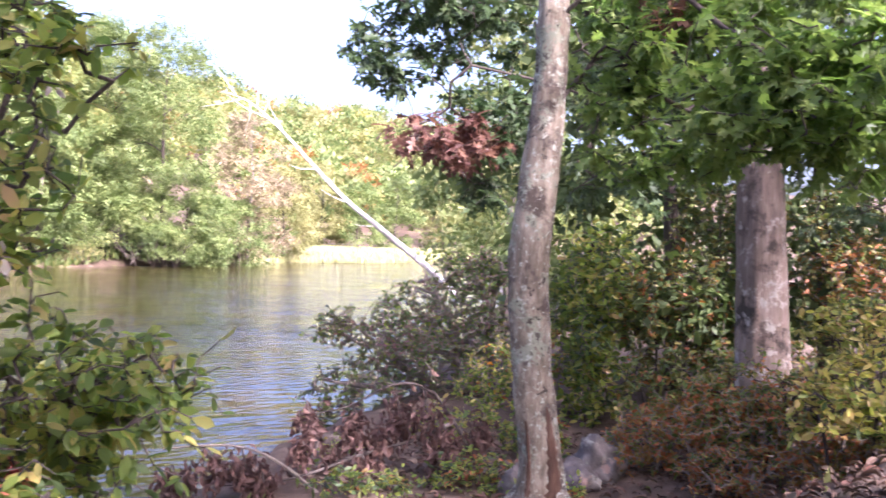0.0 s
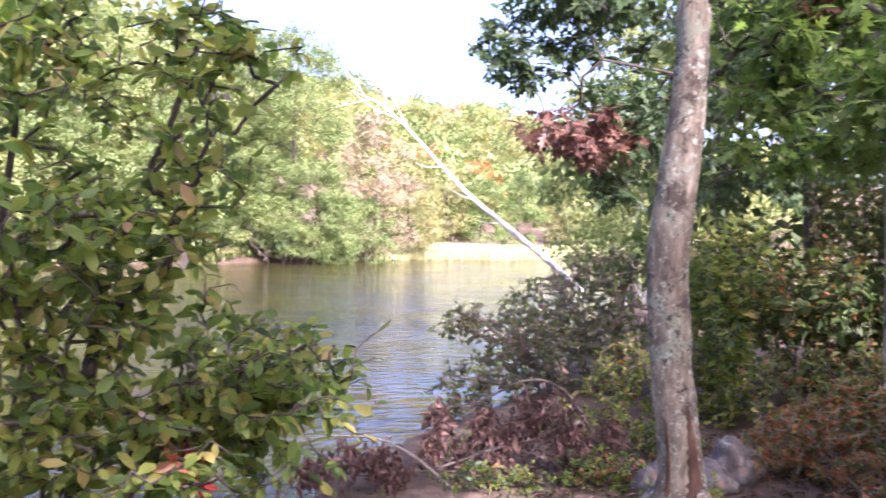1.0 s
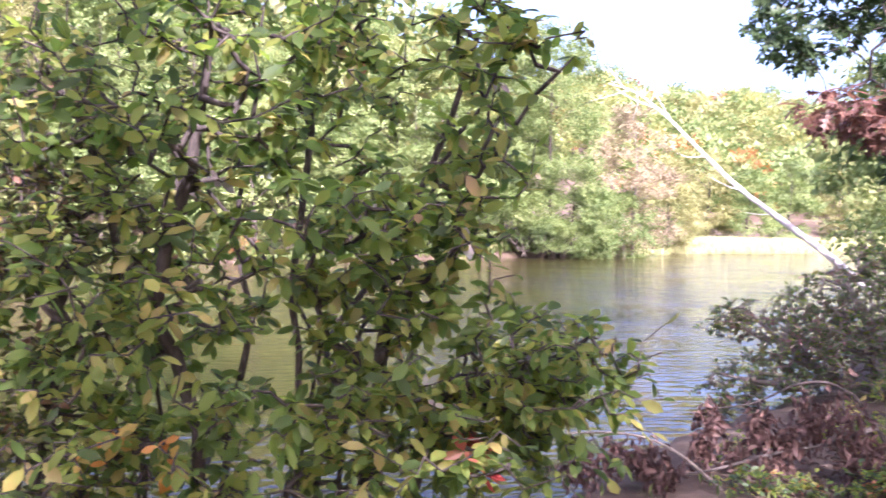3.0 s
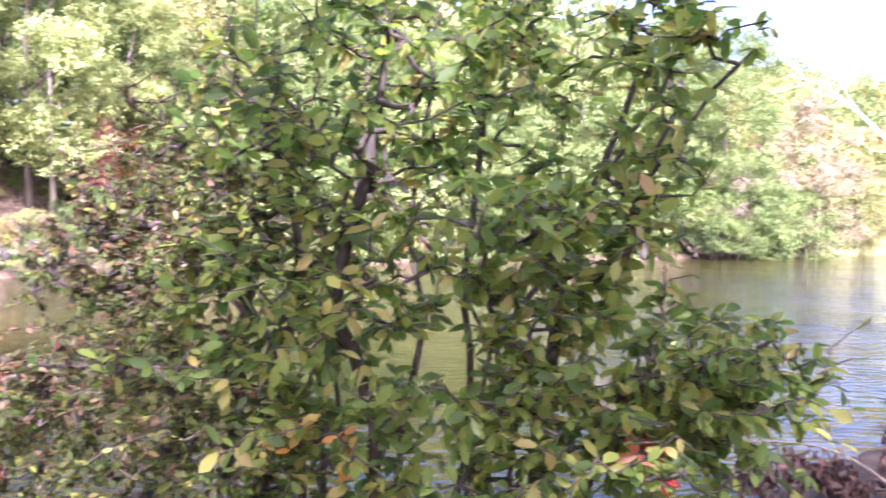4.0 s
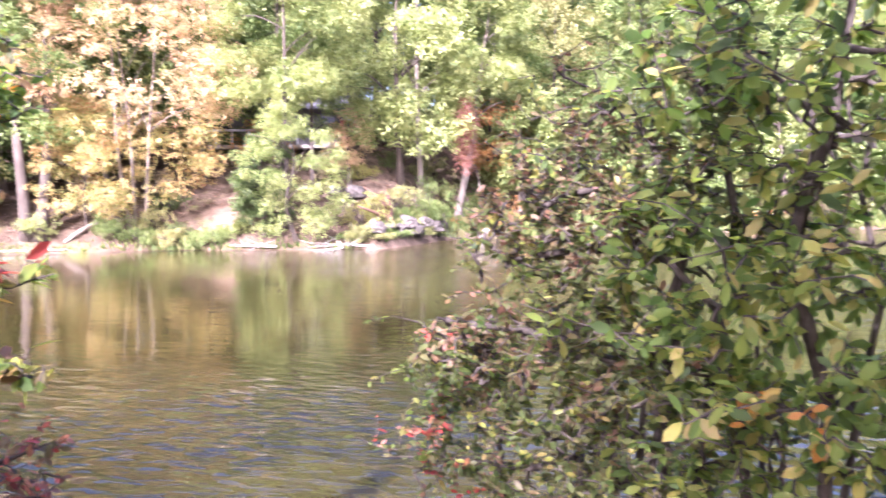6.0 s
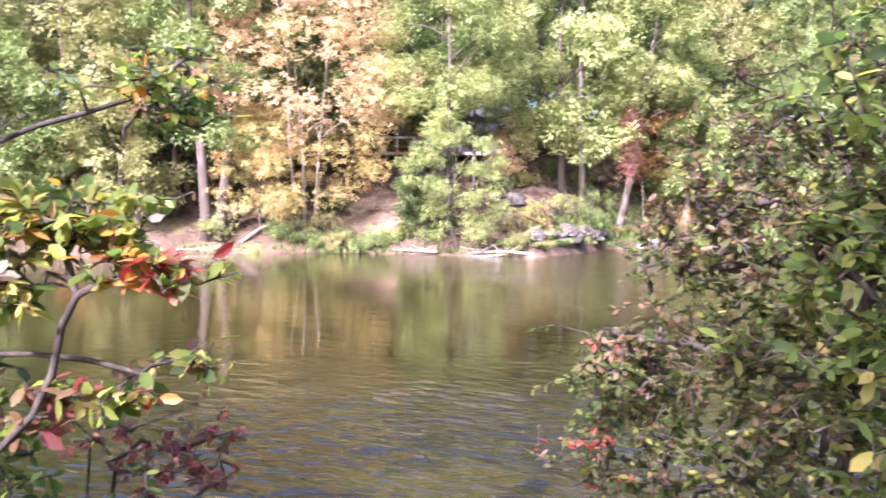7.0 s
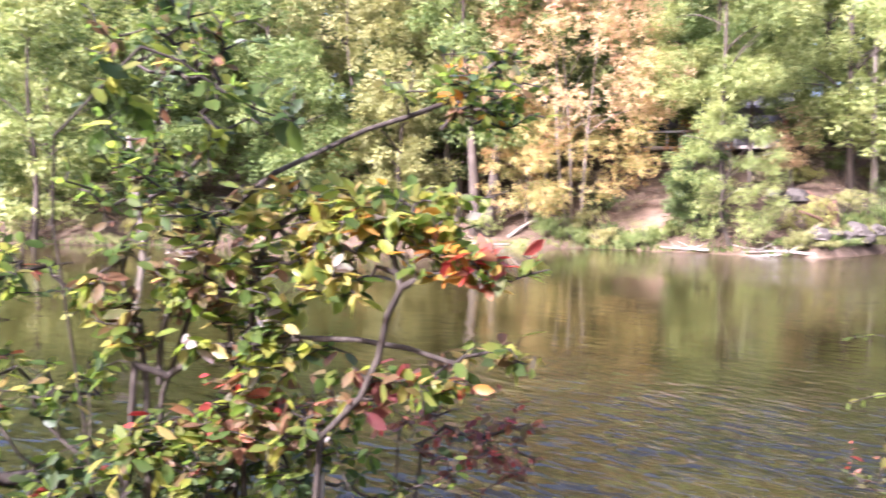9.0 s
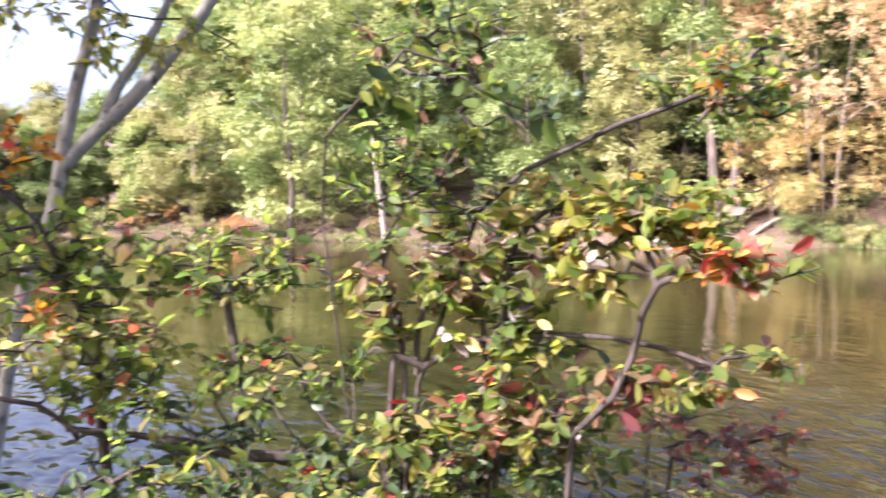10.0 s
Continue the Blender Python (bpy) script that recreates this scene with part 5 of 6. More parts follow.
shrub("leafy_bush", "sunlit yellow-green bush with dark crooked limb",
      [[foot((-2.78, -0.56, 1.54)), (-2.69, -0.73, 1.64), (-2.64, -0.90, 1.70), (-2.57, -1.09, 1.74), (-2.53, -1.20, 1.79), (-2.44, -1.37, 1.81), (-2.39, -1.45, 1.89), (-2.29, -1.59, 1.94)],
       [foot((-2.66, -1.38, 1.55)), (-2.63, -1.44, 1.87), (-2.59, -1.50, 2.18), (-2.55, -1.57, 2.36)],
       [foot((-2.70, -1.03, 1.55)), (-2.69, -1.07, 1.96), (-2.68, -1.10, 2.14), (-2.74, -0.93, 2.22), (-2.78, -0.81, 2.24)]],
      [(-2.52, -1.62, 2.54, 0.11, 0.15, 0.11, 124), (-2.59, -1.51, 2.24, 0.31, 0.35, 0.16, 121), (-2.68, -1.10, 2.22, 0.31, 0.30, 0.14, 112), (-2.52, -1.44, 2.05, 0.31, 0.30, 0.08, 120), (-2.58, -1.31, 1.90, 0.28, 0.30, 0.11, 117), (-2.65, -0.89, 1.94, 0.26, 0.30, 0.09, 107), (-2.79, -0.77, 2.15, 0.10, 0.15, 0.03, 104), (-2.41, -0.97, 1.69, 0.66, 0.40, 0.12, 111), (-2.55, -0.39, 1.77, 0.48, 0.30, 0.14, 96)],
      # yellow leaves put sunlight into the colour, dark oak ones the shade low down
      1020, 5, 0.044, [(M_BUSH, 1.0), (M_BUSH_YELL, 0.2), (M_BUSH_ORANGE, [(-2.52, -1.62, 2.54, 0.15, 0.40, 0.13, 124), (-2.48, -1.50, 2.08, 0.06, 0.40, 0.05, 122)], 0.9), (M_BUSH_RED, 0.04), (M_OAK_SHADED, [(-2.46, -0.82, 1.71, 0.85, 0.70, 0.18, 107)], 0.6)], 43, leaf_names=["foliage", "yellow_foliage", "orange_foliage", "red_foliage", "green_foliage"], r_max=0.022)


# forked tree at the water
def forked_tree():
    rng = np.random.default_rng(6)
    b = (-6.20, -4.03, 1.58)
    ob = thing("birch_tree", (b[0], b[1], ground_z(b[0], b[1])), "pale grey three-stemmed tree leaning over the water", "tree")
    low = (-5.90, -4.45, 0.56)
    low = (low[0], low[1], ground_z(low[0], low[1]) - 0.1)
    v, t = tube(curve_points([low, b, (-6.33, -3.83, 2.29), (-6.38, -3.75, 2.81), (-6.44, -3.64, 3.34), (-6.50, -3.53, 3.90), (-6.56, -3.42, 5.42)], 30), np.linspace(0.05, 0.05, 30), 12, 0.05, rng)
    part("trunk", v, t, M_FORK, ob, smooth=True)
    v, t = tube(curve_points([(-6.36, -3.77, 2.61), (-6.46, -3.60, 2.84), (-6.61, -3.32, 3.15), (-6.73, -3.07, 3.49), (-6.85, -2.80, 3.92), (-7.14, -2.27, 5.02)], 24), np.linspace(0.055, 0.05, 24), 12, 0.05, rng)
    part("limb", v, t, M_FORK, ob, smooth=True)
    v, t = tube(curve_points([(-6.50, -3.53, 2.92), (-6.59, -3.46, 3.19), (-6.72, -3.32, 3.49), (-6.81, -3.14, 3.88), (-6.94, -2.83, 4.73)], 20), np.linspace(0.045, 0.03, 20), 12, 0.05, rng)
    part("limb", v, t, M_FORK, ob, smooth=True)
    boughs(ob, [[(-6.50, -3.53, 3.90), (-6.40, -3.70, 4.05), (-6.25, -3.96, 3.86)], [(-6.85, -2.80, 3.92), (-6.91, -2.65, 4.13), (-6.99, -2.41, 4.23)]],
           [(-6.25, -3.96, 3.69, 0.53, 0.50, 0.37, 123), (-6.89, -2.68, 4.05, 0.48, 0.40, 0.26, 111), (-6.35, -3.39, 3.53, 0.98, 0.50, 0.28, 118), (-6.78, -2.70, 3.36, 0.30, 0.30, 0.26, 111)], 120, 7, 0.085, [(M_BUSH_YELL, None)], 44, ["foliage"], OVAL)
    return ob


forked_tree()

# overhanging branch of another shrub
shrub("overhanging_branch", "thin grey branch with sparse green leaves over water",
      [[foot((-2.58, -0.67, 1.65)), (-2.61, -0.54, 2.06), (-2.48, -0.35, 2.41), (-2.49, -0.24, 2.48), (-2.55, -0.10, 2.56), (-2.54, 0.01, 2.60), (-2.58, 0.15, 2.65), (-2.61, 0.27, 2.76)]],
      [(-2.32, -0.45, 2.62, 0.16, 0.20, 0.11, 99), (-2.58, 0.14, 2.72, 0.26, 0.22, 0.11, 84), (-2.60, 0.26, 2.66, 0.16, 0.18, 0.10, 82), (-2.31, -0.52, 2.46, 0.19, 0.20, 0.14, 101), (-2.36, -0.48, 2.80, 0.22, 0.20, 0.12, 99)], 230, 6, 0.036, [(M_BUSH, 1.0), (M_OAK_SHADED, 0.35), (M_BUSH_RUST, 0.15), (M_BUSH_ORANGE, [(-2.60, 0.24, 2.70, 0.16, 0.4, 0.12, 84)], 0.14)], 45, category="branch", stem_mat=M_STEM, r_max=0.0065, leaf_names=["foliage", "dark_foliage", "rusty_foliage", "orange_foliage"])

# a leafy shoot arching in from the side, in the shade
shrub("overhanging_branch", "dark green leafy shoot arching over the bank",
      [[foot((-2.58, -0.67, 1.6)), (-2.50, -0.72, 2.08), (-2.36, -0.76, 2.46), (-2.17, -0.51, 2.70), (-2.20, -0.42, 2.66), (-2.22, -0.32, 2.60), (-2.23, -0.24, 2.57)]],
      [(-2.18, -0.49, 2.68, 0.11, 0.10, 0.07, 103), (-2.21, -0.36, 2.61, 0.11, 0.10, 0.05, 99), (-2.23, -0.56, 2.58, 0.09, 0.10, 0.09, 104), (-2.23, -0.24, 2.58, 0.05, 0.08, 0.03, 96)],
      16, 4, 0.066, [(M_BUSH, 1.0), (M_OAK_SHADED, 0.4)], 49, category="branch", leaf_names=["foliage", "light_foliage"], r_max=0.0032, tip_r=0.0012)

# shrub with purple-tinged leaves in the middle of the bank
PB = (0.3, 13.6)
shrub("shrub", "rounded shrub with small green and purplish leaves",
      [[foot(PB, -0.75), (-0.12, 13.63, 0.30), (-0.69, 13.61, 0.65), (-1.46, 13.54, 1.33)], [foot(PB, 0.25), (0.24, 13.88, 0.45), (0.14, 13.88, 1.15), (-0.31, 13.88, 2.00)],
       [foot(PB, 0.75), (0.77, 13.86, 0.50), (0.74, 14.11, 1.33), (0.89, 14.11, 2.13)], [foot(PB, -1.0), (-0.62, 13.36, 0.26), (-1.41, 13.28, 0.35), (-1.81, 13.23, 0.43)]],
      [(0.14, 13.88, 1.15, 1.12, 1.50, 1.02, 0), (-0.71, 13.61, 0.83, 0.75, 1.25, 0.85, 4), (-1.58, 13.51, 1.15, 0.47, 0.62, 0.35, 7), (-1.34, 13.31, 0.28, 0.75, 0.75, 0.43, 6), (0.54, 14.13, 2.03, 0.70, 1.00, 0.35, -2)],
      2100, 6, 0.08, [(M_PURPLE, 1.0), (M_BUSH, 0.3)], 46, leaf_names=["foliage", "green_foliage"], stem_mat=M_TWIG, r_max=0.05, tip_r=0.0045, step=0.4, clump=2.4)


# leaning dead birch, bleached white
def dead_birch():
    rng = np.random.default_rng(8)
    path = curve_points([(0.43, 26.12, 0.86), (-0.62, 26.11, 1.78), (-1.82, 26.05, 2.73), (-2.95, 25.95, 3.63), (-3.90, 25.82, 4.60), (-4.82, 25.66, 5.57), (-5.61, 25.50, 6.24), (-6.37, 25.31, 6.54)], 30)
    ob = thing("dead_birch", path[0], "bleached white dead birch leaning over the pond", "dead tree")
    v, t = tube(path, np.interp(np.linspace(0, 1, 30), [0, 0.25, 0.7, 1], [0.10, 0.088, 0.036, 0.008]), 10, 0.06, rng)
    part("trunk", v, t, M_BONE, ob, smooth=True)
    for i, dx, dz, ln in ((12, -0.8, 0.35, 1.0), (9, -0.9, 0.05, 0.8), (16, -0.7, 0.1, 1.1), (20, -0.5, 0.9, 1.3), (22, -0.9, 0.5, 1.4), (24, 0.1, 1.0, 1.2), (26, -1.0, -0.2, 1.2), (27, -0.6, 0.8, 1.0), (23, 0.5, 0.6, 1.0), (25, -0.2, -0.8, 0.9)):
        p = path[i]
        tip = p + np.array([dx * ln, rng.normal(0, 0.3), dz * ln])
        v, t = tube(curve_points([p, (p + tip) / 2 + rng.normal(0, 0.06, 3), tip], 6), np.linspace(0.018, 0.004, 6), 6)
        part("branch", v, t, M_BONE, ob)
    return ob


dead_birch()

# ---- undergrowth on the landward side ----
def undergrowth(label, blobs, tips, per, size, mats, seed, names, shape=OVAL):
    b = blobs[0]
    stems = []
    for x, y, z, ra, rd, ru, bear in blobs:
        for dx in (-0.3, 0.3):
            a = math.radians(bear)
            px, py = x + dx * ra * math.cos(a), y + dx * ra * math.sin(a)
            g = ground_z(px, py)
            stems.append([(px, py, g - 0.05), (px + 0.05, py, (g + z) / 2), (px + dx * 0.3, py + 0.05, max(z, g + 0.1) + ru * 0.2)])
    return shrub("undergrowth_shrub", label, stems, blobs, int(tips * 1.6), per, size * 0.68, mats, seed, shape=shape, leaf_names=names, stem_mat=M_TWIG if seed % 2 else M_STEM, r_max=0.015, tip_r=0.0028, group="undergrowth along the bank",
                 keep=lambda p: p[2] > ground_z(p[0], p[1]) + 0.03)


undergrowth("dense green shrub behind the oak trunk", [(2.10, 12.57, 1.89, 0.63, 1.26, 1.03, -9), (1.92, 11.68, 0.76, 0.43, 0.90, 0.81, -9)], 482, 7, 0.170, [(M_BUSH, 1.0), (M_OAK_SHADED, 0.3), (M_BUSH_YELL, 0.22)], 51, ["foliage", "dark_foliage", "yellow_foliage"])
undergrowth("twiggy dark shrub with sparse reddish leaves", [(3.17, 12.54, 1.76, 0.88, 1.28, 0.88, -14), (2.61, 10.70, 0.86, 0.75, 0.96, 0.54, -13)], 482, 6, 0.122, [(M_UNDER, 1.0), (M_UNDER_RED, 0.2)], 52, ["foliage", "red_foliage"])
undergrowth("brown-green shrub round the foot of a big trunk", [(3.72, 11.43, 0.70, 0.90, 1.08, 0.67, -18), (4.00, 12.49, 1.31, 0.29, 0.54, 0.41, -18), (4.00, 10.96, 1.17, 0.40, 0.63, 0.47, -20)], 552, 6, 0.127, [(M_UNDER, 1.0), (M_UNDER_RED, 0.22)], 53, ["foliage", "red_foliage"])
undergrowth("bush with bright yellow and green leaves", [(3.51, 7.71, 1.82, 0.45, 0.64, 0.32, -24), (3.17, 7.15, 1.29, 0.53, 0.64, 0.34, -24)], 229, 6, 0.130, [(M_BUSH_YELL, 1.0), (M_UNDER, 0.3)], 54, ["yellow_foliage", "foliage"])
undergrowth("low reddish ground shrub beside the dirt path", [(3.52, 9.80, 0.34, 0.84, 0.95, 0.36, -20), (3.75, 8.07, 0.66, 0.66, 0.95, 0.38, -25)], 345, 6, 0.107, [(M_UNDER_RED, 1.0), (M_UNDER, 0.3)], 55, ["red_foliage", "foliage"])
undergrowth("tall dark tangled shrub beyond the trunks", [(5.27, 11.60, 2.65, 0.95, 1.40, 1.11, -24), (3.81, 13.61, 2.88, 0.70, 1.40, 0.78, -16)], 598, 7, 0.135, [(M_UNDER, 1.0), (M_OAK_SHADED, 0.3)], 56, ["foliage", "green_foliage"], PLAIN)
undergrowth("low green plants below the purple shrub", [(0.20, 10.45, 0.14, 0.64, 0.86, 0.62, -0), (-0.95, 9.52, -0.00, 0.71, 0.86, 0.36, 7)], 299, 6, 0.125, [(M_BUSH, 1.0), (M_BUSH_YELL, 0.2)], 57, ["foliage", "yellow_foliage"])
undergrowth("low brown and reddish shrub on the shaded bank", [(2.60, 8.60, 0.75, 0.90, 0.60, 0.50, -16), (1.95, 8.9, 0.5, 0.5, 0.5, 0.3, -12)], 420, 6, 0.095, [(M_UNDER_RED, 1.0), (M_UNDER, 0.45)], 61, ["red_foliage", "foliage"])
undergrowth("reddish brown shrub hiding the foot of the trunk", [(3.60, 8.40, 0.95, 0.80, 0.60, 0.55, -23), (2.95, 8.75, 0.95, 0.5, 0.4, 0.5, -18)], 480, 6, 0.09, [(M_UNDER, 1.0), (M_UNDER_RED, 0.45)], 62, ["foliage", "red_foliage"])
undergrowth("low green plants among dead leaves at the waterline", [(0.35, 8.35, 0.32, 0.45, 0.40, 0.24, -2), (-0.65, 8.15, 0.18, 0.65, 0.40, 0.24, 5), (0.95, 7.6, 0.35, 0.35, 0.30, 0.2, -6), (1.0, 9.6, 0.45, 0.40, 0.40, 0.32, -6)], 520, 6, 0.09, [(M_BUSH, 1.0), (M_OAK_SHADED, 0.3), (M_UNDER_RED, 0.15)], 64, ["foliage", "dark_foliage", "red_foliage"])
undergrowth("green shrub with yellow sprays behind the fallen branch", [(0.75, 11.2, 0.75, 0.55, 0.60, 0.60, -4), (1.35, 12.0, 1.0, 0.45, 0.60, 0.70, -7)], 320, 6, 0.105, [(M_BUSH, 1.0), (M_BUSH_YELL, 0.3), (M_BUSH_ORANGE, 0.06), (M_UNDER_RED, 0.12)], 65, ["foliage", "yellow_foliage", "orange_foliage", "red_foliage"])
undergrowth("low rusty ground cover beside the path", [(3.30, 7.40, 0.72, 0.62, 0.50, 0.34, -24), (2.5, 7.9, 0.5, 0.5, 0.4, 0.25, -17)], 340, 6, 0.075, [(M_UNDER_RED, 1.0), (M_BUSH_YELL, 0.15), (M_UNDER, 0.3)], 63, ["red_foliage", "yellow_foliage", "foliage"])

undergrowth("dense shadowy thicket behind the big trunk", [(4.11, 13.93, 1.47, 1.44, 1.20, 1.13, -16), (6.16, 13.17, 1.71, 1.44, 1.44, 1.26, -25), (2.55, 15.52, 1.51, 0.88, 1.44, 1.02, -9)], 804, 8, 0.153, [(M_UNDER, 1.0), (M_OAK_SHADED, 0.4)], 58, ["foliage", "green_foliage"], PLAIN)
undergrowth("tangled brown thicket by the dirt path", [(5.09, 10.92, 2.17, 0.78, 0.85, 0.53, -25), (2.54, 10.02, 0.53, 0.51, 0.68, 0.32, -14)], 299, 6, 0.113, [(M_UNDER_RED, 1.0), (M_UNDER, 0.5)], 59, ["red_foliage", "foliage"])

# trees farther along the bank
for i, (p, tall, wide, low, c) in enumerate((((2.50, 15.93, 1.62), 11, 6, 0.8, "green"), ((3.51, 13.68, 1.77), 12, 6, 1.0, "dark"), ((5.57, 12.98, 1.87), 12, 7, 1.0, "dark"), ((2.18, 32.05, 1.51), 9, 6, 0.6, "green"),
                                             ((2.54, 23.99, 1.77), 10, 6, 0.6, "light"), ((6.70, 21.09, 1.44), 15, 8, 1.5, "green"))):
    far_tree("tree", LABEL[c], p, tall, wide, low, c, 300 + i, 6000, 0.22, PLAIN, None, 0.14, group="trees along the near bank")

# ---- rocks, logs, dead leaves ----
def rock(label, centre, size, seed, mat=None, group="", flat=0.7, sink=0.35, name="boulder"):
    rng = np.random.default_rng(seed)
    bm = bmesh.new()
    bmesh.ops.create_icosphere(bm, subdivisions=4, radius=1.0)
    off = Vector(rng.uniform(-50, 50, 3))
    for v in bm.verts:
        n = v.co.normalized()
        k = 1 + 0.45 * noise.noise(n * 1.3 + off) + 0.34 * abs(noise.noise(n * 2.3 + off)) - 0.22 * abs(noise.noise(n * 4.1 - off)) + 0.10 * noise.noise(n * 9 + off) + 0.05 * noise.noise(n * 22 + off)
        v.co = Vector((n.x * size[0], n.y * size[1], n.z * size[2])) * k
        if v.co.z < -sink * size[2]:
            v.co.z = -sink * size[2] + (v.co.z + sink * size[2]) * 0.2
    bmesh.ops.rotate(bm, verts=bm.verts, cent=(0, 0, 0), matrix=Matrix.Rotation(rng.uniform(0, 6.28), 3, "Z"))
    me = bpy.data.meshes.new(name)
    bm.to_mesh(me)
    bm.free()
    me.materials.append(mat or M_ROCK)
    me.polygons.foreach_set("use_smooth", np.ones(len(me.polygons), bool))
    ob = new(name, me)
    z = max(ground_z(centre[0], centre[1]), -0.05)
    ob.location = (centre[0], centre[1], z + sink * size[2] * 0.8)
    return tagged(ob, label, "rock", group)


def log(label, ctrl, r0, r1, mat, seed, name="log", category="log", stubs=3, group=""):
    rng = np.random.default_rng(seed)
    path = curve_points(ctrl, 18)
    ob = thing(name, ctrl[0], label, category, group)
    v, t = tube(path, np.linspace(r0, r1, 18), 10, 0.09, rng)
    part("trunk", v, t, mat, ob, smooth=True)
    for k in range(stubs):
        i = rng.integers(4, 16)
        p = path[i]
        tip = p + rng.normal(0, 1, 3) * (0.8, 0.8, 0.25) * ((4 if stubs < 9 else 9) * r0 + 0.05) + (0, 0, 1.6 * r0)
        v, t = tube(curve_points([p, (p + tip) / 2 + rng.normal(0, 0.02, 3), tip], 5), np.linspace(r0 * 0.4, r0 * 0.1, 5), 6, 0.08, rng)
        part("stub", v, t, mat, ob)
    return ob


M_RUST_WOOD = rough_material("rotten_red_brown_wood", [(0.05, 0.028, 0.02), (0.11, 0.06, 0.042), (0.19, 0.11, 0.08)], 5, (1, 1, 0.3), 0.95, 0.9)
# rock darkened in its colour to stand for the shade under the trees
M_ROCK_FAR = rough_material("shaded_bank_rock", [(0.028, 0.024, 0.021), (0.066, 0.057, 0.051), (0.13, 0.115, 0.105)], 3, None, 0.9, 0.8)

# rocks at the oak's foot
rock("pale grey rock with pinkish stains beside the oak", (1.52, 8.75, 0.2), (0.27, 0.25, 0.30), 5, sink=0.3)
rock("grey rough rock against the oak's roots", (0.74, 8.2, 0.2), (0.17, 0.17, 0.24), 6, sink=0.3)
rock("small grey rock on the dirt path", (1.28, 8.45, 0.2), (0.20, 0.20, 0.18), 3, sink=0.3)

# far bank
FAR_ROCKS = [(-39.82, 22.74, 0.93), (-40.77, 24.28, 0.94), (-42.19, 26.17, 0.94), (-43.77, 28.33, 0.75), (-40.76, 24.67, 0.59), (-44.01, 32.36, 0.14), (-45.35, 22.60, 2.74), (-44.14, 23.19, 2.52), (-46.64, 14.01, 0.52), (-39.17, 21.65, 0.80), (-40.01, 23.40, 0.69), (-42.76, 27.13, 0.61)]
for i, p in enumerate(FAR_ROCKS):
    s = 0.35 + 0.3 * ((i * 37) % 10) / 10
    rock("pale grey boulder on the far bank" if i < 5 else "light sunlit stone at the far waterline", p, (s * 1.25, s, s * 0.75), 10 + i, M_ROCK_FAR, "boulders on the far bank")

rock("white sunlit boulder at the far waterline", (-44.2, 32.3, 0.2), (0.5, 0.42, 0.26), 41, M_DRIFT, "boulders on the far bank")
rock("pale rounded stone at the far waterline", (-43.9, 31.3, 0.2), (0.3, 0.26, 0.2), 42, M_DRIFT, "boulders on the far bank")

log("bleached log lying at the far waterline", [(-47.78, 3.70, 0.18), (-47.77, 5.82, 0.17), (-47.17, 8.93, 0.14)], 0.09, 0.05, M_DRIFT, 21)
log("bleached fallen trunk slanting down the bank", [(-48.99, 12.28, 2.25), (-48.37, 11.02, 1.56), (-48.17, 10.05, 1.22), (-47.89, 8.92, 0.49)], 0.05, 0.11, M_BARK_PALE, 22, stubs=6)
log("tangle of bleached driftwood in the shallows", [(-38.36, 21.05, 0.14), (-39.32, 19.89, 0.22), (-40.22, 18.51, 0.15)], 0.085, 0.04, M_DRIFT, 23, stubs=14)
log("bleached driftwood branch in the shallows", [(-39.39, 20.84, 0.31), (-39.44, 19.65, 0.05), (-39.98, 18.55, -0.01)], 0.06, 0.03, M_DRIFT, 24, stubs=12)
log("grey log leaning from rocks to the water", [(-39.78, 22.20, 1.61), (-39.72, 21.48, 0.97), (-39.83, 20.86, 0.33)], 0.16, 0.10, M_BARK_PALE, 25)
log("bleached driftwood by the far bank's stones", [(-41.29, 17.33, 0.17), (-42.18, 16.48, 0.20), (-43.05, 15.60, 0.23)], 0.075, 0.03, M_DRIFT, 26, stubs=12)
log("broken brown stump on the far bank", [(-40.02, 22.79, 1.04), (-40.02, 22.79, 1.74), (-39.89, 22.62, 2.54)], 0.34, 0.24, M_RUST_WOOD, 27, "stump", "stump", 5)
log("dead standing trunk stub on the far shore", [(-46.39, -9.66, 0.10), (-46.32, -9.99, 2.74), (-46.25, -10.31, 5.50)], 0.18, 0.10, M_BARK_PALE, 28, "dead_tree", "dead tree", 3)
log("thin bent pale sapling on the far bank", [(-44.10, 31.56, 1.45), (-44.16, 31.48, 3.55), (-44.35, 31.22, 4.40), (-44.71, 30.71, 4.47)], 0.045, 0.02, M_BARK_PALE, 29, "dead_sapling", "sapling", 0)
# exposed roots and grey deadwood under the point's trees
for i, (a, b) in enumerate((((-25.31, 70.70, 2.46), (-24.22, 70.03, 0.07)), ((-24.41, 71.02, 2.93), (-24.54, 69.92, 0.15)), ((-25.97, 70.46, 2.22), (-24.78, 69.83, 0.72)), ((-23.71, 71.26, 1.84), (-22.43, 70.62, 0.10)), ((-24.18, 71.10, 1.38), (-21.84, 70.81, 0.47)))):
    m = ((a[0] + b[0]) / 2 + 0.4 * math.sin(i * 2.1), (a[1] + b[1]) / 2, (a[2] + b[2]) / 2 + 0.2)
    log("grey dead limb hanging from the wooded point", [a, m, b], 0.13, 0.07, M_BARK_FAR, 60 + i, "dead_limb", "dead limb", 4, "dead limbs under the point's trees")

